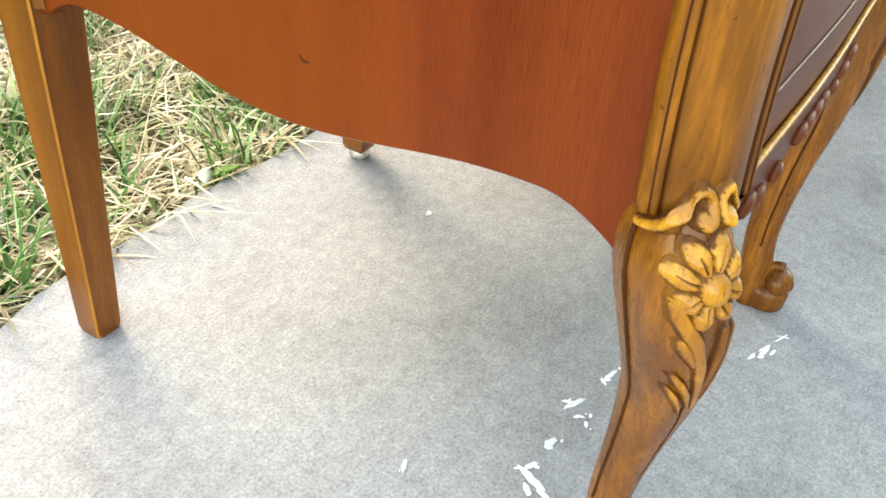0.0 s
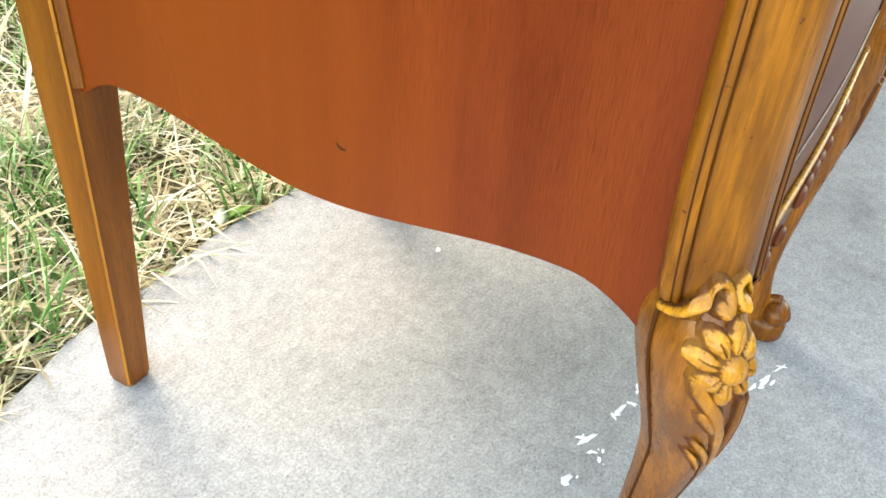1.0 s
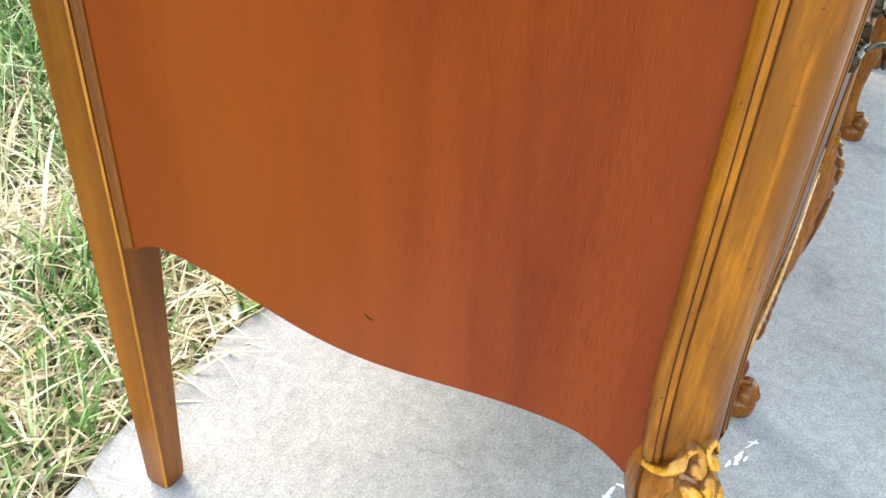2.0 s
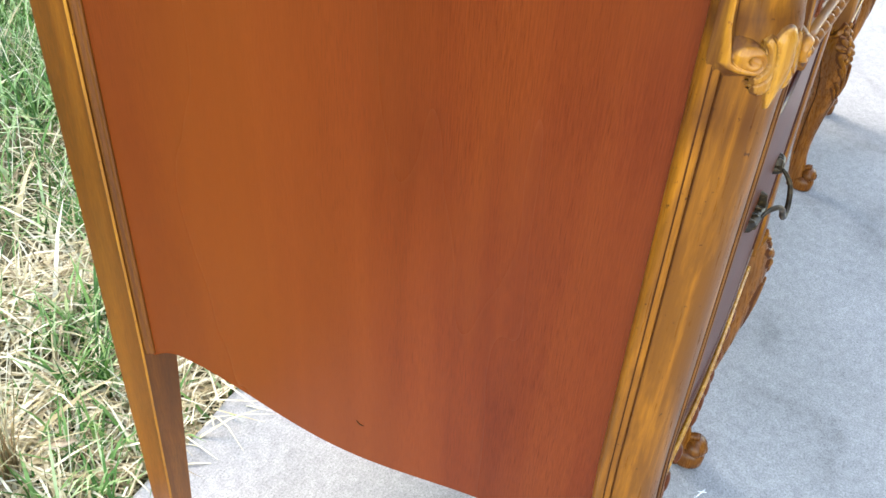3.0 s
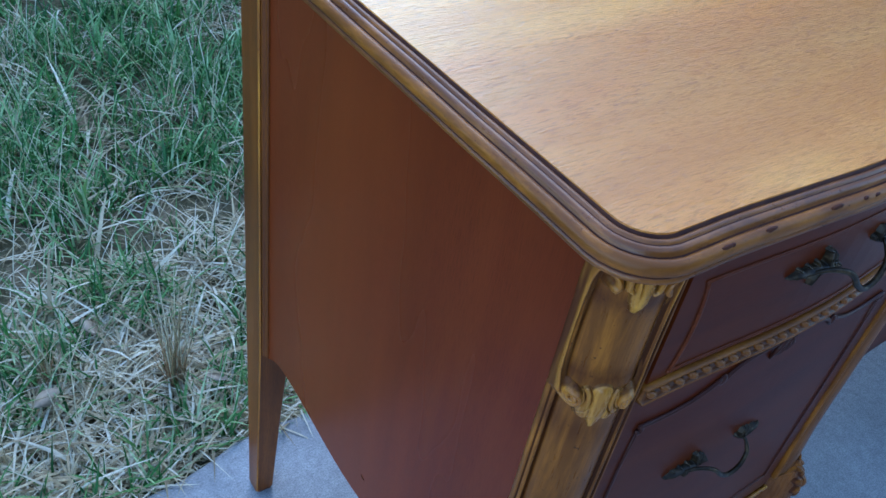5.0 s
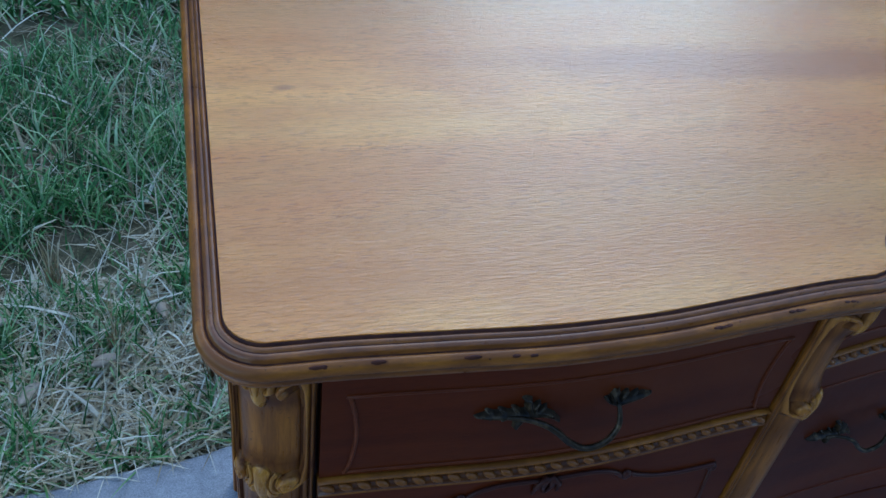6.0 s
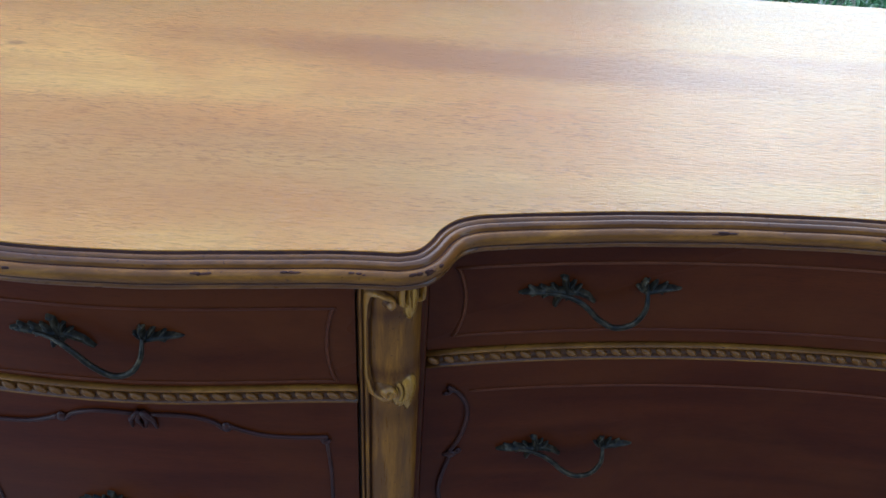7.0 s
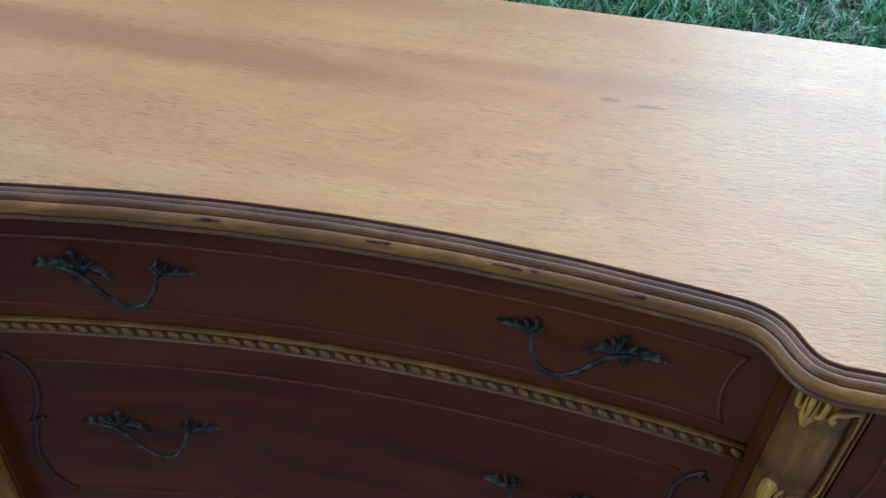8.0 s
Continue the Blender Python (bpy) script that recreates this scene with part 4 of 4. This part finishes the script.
def handle(xl, z, flip, parent, size=1.0):
    """Cast leaf bail pull: xl is the tip of the long leaf, flip -1 turns it round."""
    def at(u, v, out):
        x = xl + flip * u * size
        return on_front(x, z + v * size, out * size)
    def cast(name, strokes, cuts, box, parent_, label=""):
        made_ = carve([([(a, b_, r * 1.02) for a, b_, r in pts], h * 0.85) for pts, h in strokes], cuts, box, 0.0006, lambda u, v, h: at(u, 0.82 * v, h), 0.0003, 0.0, -0.0015)
        if flip < 0:
            made_.f = [tuple(reversed(q)) for q in made_.f]
        return made_.make(name, [M_BRONZE], parent_, label)
    leafs = [([(0.000, 0.0000, 0.0010), (0.008, 0.0020, 0.0030), (0.020, 0.0020, 0.0036), (0.034, 0.0010, 0.0034), (0.046, 0.0000, 0.0032), (0.054, -0.0055, 0.0026), (0.061, -0.0150, 0.0014)], 0.0088),
             ([(0.007, 0.0070, 0.0012), (0.012, 0.0030, 0.0020)], 0.0052), ([(0.016, 0.0078, 0.0013), (0.021, 0.0030, 0.0022)], 0.0056), ([(0.025, 0.0090, 0.0014), (0.029, 0.0030, 0.0022)], 0.0058),
             ([(0.010, -0.0045, 0.0012), (0.015, 0.0000, 0.0020)], 0.0052), ([(0.019, -0.0066, 0.0014), (0.024, -0.0010, 0.0022)], 0.0056),
             ([(0.0322, 0.0185, 0.0020), (0.0350, 0.0170, 0.0022), (0.0355, 0.0100, 0.0026), (0.0375, 0.0020, 0.0030)], 0.0074), ([(0.0425, 0.0115, 0.0016), (0.0405, 0.0070, 0.0022), (0.0400, 0.0010, 0.0024)], 0.0064), ([(0.0480, 0.0065, 0.0012), (0.0450, 0.0030, 0.0020)], 0.0060),
             ([(0.0300, -0.0175, 0.0022), (0.0305, -0.0125, 0.0026), (0.0350, -0.0010, 0.0026)], 0.0062), ([(0.0385, -0.0105, 0.0016), (0.0385, -0.0060, 0.0020), (0.0380, 0.0000, 0.0022)], 0.0056)]
    rib = [([(0.004, 0.0012, 0.0004), (0.020, 0.0020, 0.0006), (0.032, 0.0010, 0.0004)], 0.0016), ([(0.036, 0.0015, 0.0004), (0.046, 0.0006, 0.0006), (0.055, -0.006, 0.0004)], 0.0016)]
    made = cast("handle", leafs, rib, (-0.003, 0.064, -0.022, 0.023), parent, "dark aged bronze leaf-shaped bail pull")
    leafs = [([(0.1290, 0.0015, 0.0009), (0.1210, 0.0030, 0.0028), (0.1120, 0.0020, 0.0034), (0.1020, -0.0010, 0.0034)], 0.0076), ([(0.1000, 0.0130, 0.0022), (0.0985, 0.0085, 0.0026), (0.1005, 0.0010, 0.0030)], 0.0072), ([(0.1080, 0.0105, 0.0016), (0.1060, 0.0060, 0.0022), (0.1040, 0.0010, 0.0020)], 0.0062),
             ([(0.1165, 0.0085, 0.0012), (0.1130, 0.0035, 0.0020)], 0.0056), ([(0.1150, -0.0048, 0.0012), (0.1110, 0.0000, 0.0020)], 0.0054), ([(0.0940, 0.0050, 0.0018), (0.0970, 0.0010, 0.0024), (0.1010, -0.0010, 0.0028)], 0.0066)]
    cast("handle_leaf", leafs, [], (0.090, 0.132, -0.008, 0.015), parent, "small dark bronze leaf of the pull")
    o = Build()
    o.tube(curve([at(0.020, 0.0020, 0.006), at(0.032, 0.0025, 0.009), at(0.044, 0.0010, 0.014), at(0.054, -0.0055, 0.017), at(0.064, -0.0165, 0.018), at(0.078, -0.0250, 0.019), at(0.092, -0.021, 0.019), at(0.1000, -0.010, 0.016), at(0.1012, -0.002, 0.011), at(0.1008, 0.003, 0.006)], 5), lambda t: (0.0014 + 0.0011 * math.sin(math.pi * t) ** 0.8) * size, 8)
    o.make("bail", M_BRONZE, parent, "curved dark bronze bail")
    return made


def wing(sgn):
    """Drawer, door and rope of one wing; sgn -1 builds the far wing."""
    X = (lambda x: x) if sgn > 0 else (lambda x: 2 * XC - x)
    lo, hi = sorted((X(W_LEFT + 0.0035), X(W_RIGHT - 0.0025)))
    d = curved_front(lo, hi, 0.7160, 0.8345).make("drawer", M_FRONT, dresser, "bowed dark red-brown drawer front", False)
    o = Build()
    a, c = sorted((X(0.0635), X(0.402)))
    panel_frame(o, a, c, 0.7215, 0.8035)
    o.make("panel_moulding", M_TRIM, d, "thin dark raised moulding")
    handle(X(0.1525), 0.775, sgn, d, 1.03)
    rope(lo - 0.001, hi + 0.001, 0.7065, dresser)
    door = curved_front(lo, hi, 0.322, 0.6950).make("door", M_FRONT, dresser, "bowed dark red-brown cabinet door", False)
    o = Build()
    line = spiral((0.0735, 0.6480), 0.0012, 0.0045, -200, 100, 12) + [(0.084, 0.6510), (0.104, 0.6495), (0.127, 0.6505), (0.146, 0.6560), (0.158, 0.6620)]
    line2 = [(0.163, 0.6580), (0.171, 0.6660), (0.187, 0.6715), (0.205, 0.6725), (0.224, 0.6715)]
    for m in (lambda x: x, lambda x: 2 * WC - x):
        for ln in (line, line2):
            o.tube([on_front(X(m(p.x)), p.y, 0.001) for p in curve([(u, v - 0.004, 0) for u, v in ln], 3)], 0.0023, 7)
        o.blob(on_front(X(m(0.160)), 0.656, 0.001), (0.005, 0, 0), (0, 0.003, 0), (0, 0, 0.006), 8, 5)
        o.tube([on_front(X(m(x)), z, 0.0002) for x, z in ((0.074, 0.644), (0.071, 0.60), (0.071, 0.48), (0.072, 0.36))], 0.0017, 6)
        for u in (0.006, 0.0):
            o.tube([on_front(X(m(WC - 0.001)), 0.6725, 0.002), on_front(X(m(WC - 0.004 - u)), 0.662, 0.003), on_front(X(m(WC - 0.001 - u * 1.6)), 0.650, 0.001)], lambda t: 0.0032 * (1 - 0.6 * t), 7)
    o.tube([on_front(X(x), 0.36, 0.0002) for x in np.linspace(0.072, 2 * WC - 0.072, 20)], 0.0017, 6)
    o.make("panel_moulding", M_DARKTRIM, door, "dark scrolled door moulding")
    handle(X(0.148), 0.532, sgn, door, 0.98)
    # shaped and carved apron under the door
    o = Build()
    rings = []
    for x in np.linspace(lo, hi, 40):
        w = (x - lo) / (hi - lo)
        zb = 0.283 + 0.010 * math.cos(4 * math.pi * w) - 0.012 * math.exp(-((w - 0.5) / 0.10) ** 2) + 0.010 * (abs(w - 0.5) * 2) ** 8
        y = front_y(x, 0.32) - 0.001
        rings.append([(x, y, zb + 0.002), (x, y, 0.3195), (x, y + 0.016, 0.3195), (x, y + 0.016, zb), (x, y + 0.002, zb)])
    o.rings(rings)
    ap = o.make("apron", M_FRONT, dresser, "shaped red-brown apron with carved edge", False)
    o = Build()
    o.tube([on_front(x, 0.3195, 0.002) for x in np.linspace(lo, hi, 26)], 0.0024, 7)
    o.make("bead_moulding", M_GOLD, ap, "thin gilded bead under the door")
    for w, s in ((0.14, 1), (0.20, 1), (0.30, 0.8), (0.42, 1), (0.47, 1.2), (0.53, 1.2), (0.58, 1), (0.70, 0.8), (0.80, 1), (0.86, 1)):
        x = lo + (hi - lo) * w
        zb = 0.285 + 0.010 * math.cos(4 * math.pi * w) - 0.012 * math.exp(-((w - 0.5) / 0.10) ** 2)
        o = Build()
        o.blob(on_front(x, zb + 0.004, 0.002), (0.0125 * s, 0, 0.003), (0, 0.0042, 0), (-0.002, 0, 0.0052 * s), 10, 6)
        o.make("carved_bead", M_TRIM, ap, "dark carved bead")


wing(1)
wing(-1)

# middle: two drawers in the hollow front
c0, c1 = C_LEFT + 0.002, 2 * XC - C_LEFT - 0.002
d = curved_front(c0, c1, 0.7235, 0.8345, 30).make("drawer", M_FRONT, dresser, "wide hollow-curved dark red-brown drawer front", False)
o = Build()
panel_frame(o, 0.4915, 2 * XC - 0.4945, 0.7400, 0.8155, 0.008)
o.make("panel_moulding", M_TRIM, d, "thin dark raised moulding")
handle(0.545, 0.787, 1, d, 1.04)
handle(2 * XC - 0.548, 0.789, -1, d, 1.04)
rope(c0 - 0.001, c1 + 0.001, 0.7140, dresser)
d = curved_front(c0, c1, 0.425, 0.7020, 30).make("drawer", M_FRONT, dresser, "deep hollow-curved dark red-brown drawer front", False)
o = Build()
for z in (0.668, 0.467):
    o.tube([on_front(x, z, 0.0002) for x in np.linspace(0.512, 2 * XC - 0.512, 40)], 0.0013, 6)
o.make("panel_moulding", M_TRIM, d, "thin dark raised moulding")
for m in (lambda x: x, lambda x: 2 * XC - x):
    o = Build()
    line = spiral((0.4905, 0.6705), 0.0015, 0.0060, -120, 70, 10) + [(0.503, 0.666), (0.511, 0.648), (0.511, 0.624), (0.505, 0.598), (0.497, 0.582)]
    o.tube([on_front(m(p.x), p.y, 0.001) for p in curve([(u, v, 0) for u, v in line], 3)], lambda t: 0.0024, 7)
    line = [(0.499, 0.576), (0.492, 0.546), (0.490, 0.520), (0.496, 0.492), (0.506, 0.474), (0.514, 0.467)]
    o.tube([on_front(m(p.x), p.y, 0.001) for p in curve([(u, v, 0) for u, v in line], 3)], lambda t: 0.0026, 7)
    o.blob(on_front(m(0.4985), 0.5790, 0.001), (0.0075, 0, 0.001), (0, 0.003, 0), (0, 0, 0.0045), 8, 5)
    o.blob(on_front(m(0.506), 0.5830, 0.001), (0.0040, 0, 0.001), (0, 0.003, 0), (0, 0, 0.0038), 8, 5)
    o.make("scroll_moulding", M_DARKTRIM, d, "dark scrolled drawer moulding")
handle(0.544, 0.582, 1, d, 1.02)
handle(2 * XC - 0.544, 0.581, -1, d, 1.02)
o = curved_front(c0, c1, 0.318, 0.422, 30)
o.make("apron", M_FRONT, dresser, "plain dark red-brown apron", False)


for x0 in (0.4630, 2 * XC - 0.4715):
    o = Build()
    o.box((x0, -0.012, 0.330), (x0 + 0.0085, 0.0125, 0.8340))
    o.make("stile", M_FRONT, dresser, "", False)

# ---- paint spilled on the slab ----
def splash(blobs, label):
    rng = random.Random(int(blobs[0][0] * 9000))
    more = []
    for x, y, a, w, l in blobs:
        ca, sa = math.cos(radians(a)), math.sin(radians(a))
        more.append((x, y, a + 8, w * 0.62, l * 0.72))
        for _ in range(2):
            u, v, k = rng.gauss(0, 0.75) * l, rng.gauss(0, 1.1) * w, rng.uniform(0.12, 0.42)
            more.append((x + ca * u - sa * v, y + sa * u + ca * v, a + rng.uniform(-40, 40), w * k * 1.2, min(l * k, 0.006)))
    whole = None
    for x, y, a, w, l in more:
        ca, sa = math.cos(radians(a)), math.sin(radians(a))
        rings = []
        for f, h in ((1.0, 0.0), (0.97, 0.0006), (0.8, 0.0011), (0.3, 0.0014)):
            ring = []
            for t in np.linspace(0, 2 * math.pi, 26, endpoint=False):
                k = f * (1 + 0.13 * math.sin(2 * t + x * 90) + 0.10 * math.sin(5 * t + y * 130) + 0.07 * math.sin(9 * t + x * 300))
                ring.append((x + k * (ca * l * math.cos(t) - sa * w * math.sin(t)), y + k * (sa * l * math.cos(t) + ca * w * math.sin(t)), h))
            rings.append(ring)
        o = Build()
        o.rings(rings)
        ob = o.make("paint_splash" if whole is None else "drop", M_PAINT, whole, "", True)
        whole = whole or ob
    tagged(whole, label, "paint splash", group="paint drops on the slab")


splash([(0.125, 0.0555, 150, 0.0045, 0.010)], "small white paint drop dried on the concrete")
splash([(0.083, 0.0500, 60, 0.006, 0.020), (0.094, 0.0575, 150, 0.004, 0.008)], "hooked white paint drip dried on the concrete")
splash([(0.035, 0.1385, 20, 0.0035, 0.009)], "small white paint drop dried on the concrete")
splash([(0.176, 0.0585, 150, 0.004, 0.016), (0.165, 0.048, 100, 0.002, 0.005), (0.160, 0.040, 20, 0.003, 0.004), (0.171, 0.041, 20, 0.0025, 0.003)], "ragged white paint splash dried on the concrete")
splash([(0.226, 0.0475, 160, 0.004, 0.012), (0.240, 0.0410, 100, 0.002, 0.007), (0.215, 0.049, 40, 0.0025, 0.006)], "ragged white paint splash dried on the concrete")
splash([(0.262, 0.0420, 170, 0.003, 0.012), (0.275, 0.0370, 150, 0.002, 0.007)], "ragged white paint splash dried on the concrete")
splash([(0.345, -0.058, 160, 0.004, 0.016), (0.330, -0.050, 160, 0.002, 0.010), (0.372, -0.066, 150, 0.0015, 0.012)], "thin smeared white paint streak on the concrete")
splash([(0.336, 0.317, 10, 0.004, 0.006)], "small white paint drop dried on the concrete")


# ---- lawn ----
def blades(name, n, area, length, width, lean, mat, label, seed, dense=None, lift=-0.03, curl=0.6, hole=None):
    rng = np.random.default_rng(seed)
    x0, x1, y0, y1 = area
    x, y = rng.uniform(x0, x1, n * 3), rng.uniform(y0, y1, n * 3)
    clump = np.array([noise.noise((a * 6.0 + seed, b_ * 6.0, 0.3)) + 0.6 * noise.noise((a * 17.0, b_ * 17.0 + seed, 1.3)) for a, b_ in zip(x, y)])
    keep = clump + rng.normal(0, 0.22, n * 3) > (dense if dense is not None else -0.1)
    if hole:
        keep &= ~((x > hole[0]) & (x < hole[1]) & (y > hole[2]) & (y < hole[3]))
    x, y, clump = x[keep][:n], y[keep][:n], clump[keep][:n]
    y = y - 0.13 * np.clip(0.02 - x, 0.0, 0.9)
    n = len(x)
    ang = rng.uniform(0, 2 * np.pi, n)
    ln = rng.uniform(*length, n) * (1 + 0.5 * np.clip(clump, -0.6, 0.8))
    tilt = np.radians(rng.uniform(*lean, n))
    wd = rng.uniform(*width, n) / 2
    z = np.full(n, lift) + rng.uniform(-0.002, 0.012, n)
    dx, dy = np.cos(ang), np.sin(ang)
    sx, sy = -dy, dx
    k = 4
    cx, cy, cz, tl = x.copy(), y.copy(), z.copy(), tilt.copy()
    rows = []
    for i in range(k):
        w = wd * (1.0, 0.9, 0.65, 0.08)[i]
        rows.append(np.stack([np.stack([cx - sx * w, cy - sy * w, cz], 1), np.stack([cx + sx * w, cy + sy * w, cz], 1)], 1))
        st = ln / (k - 1)
        cx, cy, cz = cx + dx * np.sin(tl) * st, cy + dy * np.sin(tl) * st, cz + np.cos(tl) * st
        tl = np.minimum(tl + curl * rng.uniform(0.1, 1.0, n), np.radians(100))
        cz = np.maximum(cz, lift + 0.004)
    V = np.stack(rows, 1).reshape(-1, 3)
    q = np.array([[0, 1, 3, 2], [2, 3, 5, 4], [4, 5, 7, 6]])
    F = (np.arange(n)[:, None, None] * 8 + q[None]).reshape(-1, 4)
    me = bpy.data.meshes.new(name)
    me.from_pydata(V.tolist(), [], F.tolist())
    me.materials.append(mat)
    me.polygons.foreach_set("use_smooth", [True] * len(me.polygons))
    ob = new(name, me)
    tagged(ob, label, name.replace("_", " "), kind="stuff")
    return ob


NEAR, EDGE, FAR, WIDE = (-1.5, 2.3, 0.545, 2.0), (-1.5, 2.3, 0.545, 1.02), (-2.6, 4.2, 1.2, 4.6), (-5.5, 6.3, 0.56, 7.9)
blades("grass", 26000, NEAR, (0.03, 0.095), (0.0028, 0.0060), (5, 50), M_GRASS, "uneven green lawn grass beside the slab", 3, 0.05, curl=0.5)
blades("dry_grass", 17000, EDGE, (0.04, 0.13), (0.0018, 0.0056), (50, 92), M_STRAW, "matted dry straw among the lawn grass", 8, -0.25, curl=0.55)
blades("dry_grass", 9000, NEAR, (0.03, 0.11), (0.0014, 0.0046), (45, 90), M_STRAW, "patches of dry straw among the lawn grass", 28, 0.22, curl=0.5)
blades("dry_grass", 450, NEAR, (0.08, 0.17), (0.0060, 0.0100), (50, 88), M_STRAW, "broad pale bleached blades lying in the lawn", 17, 0.1, curl=0.35)
blades("dry_grass", 3600, NEAR, (0.08, 0.19), (0.0012, 0.0026), (15, 75), M_STRAW, "long dry stalks standing in the lawn", 9, 0.0, curl=0.3)
blades("grass", 34000, FAR, (0.05, 0.12), (0.004, 0.009), (5, 50), M_GRASS, "green lawn grass further off", 11, -0.1)
blades("dry_grass", 6000, FAR, (0.06, 0.16), (0.003, 0.007), (40, 90), M_STRAW, "dry straw in the lawn further off", 14, 0.15, curl=0.35)
blades("grass", 62000, WIDE, (0.06, 0.14), (0.008, 0.016), (10, 60), M_GRASS, "green lawn grass out to the walls", 31, -0.2, hole=(-1.5, 2.3, 0.5, 2.2))
blades("dry_grass", 26000, WIDE, (0.06, 0.16), (0.005, 0.010), (50, 90), M_STRAW, "dry straw in the lawn out to the walls", 34, -0.1, curl=0.35, hole=(-1.5, 2.3, 0.5, 2.2))
# straw that lies over the slab's edge
blades("dry_grass", 420, (-1.2, 1.2, 0.535, 0.585), (0.02, 0.085), (0.0014, 0.0036), (80, 95), M_STRAW, "dry straw lying over the edge of the slab", 21, -9.0, lift=0.0012, curl=0.03)


# a dry tuft and fallen leaves at the lawn's edge
def tuft(x, y, n, length, seed):
    """A clump of short coppery stalks with taller bleached ones rising out of it."""
    rng = random.Random(seed)
    o = Build()
    for k in range(n):
        tall = k % 3 == 0
        a, t = rng.uniform(0, 2 * math.pi), radians(rng.uniform(1, 9 if tall else 17))
        ln = length * (rng.uniform(0.7, 1.0) if tall else rng.uniform(0.22, 0.5))
        p = Vector((x + rng.uniform(-0.012, 0.012), y + rng.uniform(-0.012, 0.012), -0.03))
        pts = [p]
        for _ in range(3):
            pts.append(pts[-1] + Vector((math.sin(t) * math.cos(a), math.sin(t) * math.sin(a), math.cos(t))) * (ln / 3))
            a, t = a + rng.uniform(-0.4, 0.4), t + radians(rng.uniform(0, 8))
        o.tube(pts, lambda u: (0.0015 if tall else 0.0011) * (1 - 0.7 * u), 4, slot=1 if tall else 0)
    ob = o.make("dry_tuft", [M_TUFT, M_STRAW], None, "", True)
    tagged(ob, "coppery dry grass tuft with taller bleached stalks in the lawn", "dry grass", kind="stuff")


M_TUFT = leafy("coppery_straw", ((0.0, (0.34, 0.17, 0.07)), (0.5, (0.48, 0.28, 0.13)), (1.0, (0.58, 0.44, 0.24))), 0.5, 0.1)
tuft(-0.030, 0.705, 72, 0.27, 4)
tuft(-0.33, 0.98, 40, 0.17, 5)
tuft(-0.20, 0.80, 26, 0.15, 6)


def fallen_leaf(x, y, z, turn, tilt, size, mat, label):
    o = Build()
    m = Matrix.Translation((x, y, z)) @ Matrix.Rotation(radians(turn), 4, "Z") @ Matrix.Rotation(radians(tilt), 4, "X")
    rows = []
    for i in range(9):
        u = i / 8
        w = size * 0.28 * math.sin(math.pi * (0.04 + 0.94 * u)) ** 0.8
        c = size * (u - 0.5)
        rows.append([m @ Vector((c, -w, 0.16 * w + 0.10 * size * (u - 0.5) ** 2)), m @ Vector((c, 0, 0.06 * size * (u - 0.5) ** 2)), m @ Vector((c, w, 0.20 * w + 0.10 * size * (u - 0.5) ** 2)), m @ Vector((c, 0, -0.0006))])
    o.rings(rows)
    ob = o.make("fallen_leaf", mat, None, "", True)
    tagged(ob, label, "leaf", group="fallen leaves at the slab's edge")


M_LEAF = leafy("pale_leaf", ((0.0, (0.42, 0.50, 0.33)), (1.0, (0.52, 0.58, 0.44))), 0.45, 0.2)
M_GREENLEAF = leafy("fresh_leaf", ((0.0, (0.16, 0.32, 0.05)), (1.0, (0.22, 0.40, 0.08))), 0.45, 0.25)
M_DRYLEAF = leafy("tan_leaf", ((0.0, (0.38, 0.28, 0.17)), (1.0, (0.50, 0.40, 0.27))), 0.6, 0.1)
fallen_leaf(0.232, 0.552, 0.006, 40, 10, 0.034, M_LEAF, "pale grey-green fallen leaf at the slab's edge")
fallen_leaf(0.252, 0.545, 0.005, 165, 8, 0.040, M_GREENLEAF, "fresh green fallen leaf at the slab's edge")
for lx, ly, lt_, lz in ((-0.22, 0.74, 20, 0.05), (-0.12, 0.86, 100, 0.045), (-0.34, 0.68, 60, 0.055), (0.02, 0.66, 140, 0.04), (-0.42, 0.86, 10, 0.05), (0.10, 0.60, 75, 0.035)):
    fallen_leaf(lx, ly, 0.012, lt_, 14, lz, M_DRYLEAF, "curled tan fallen leaf lying in the lawn")
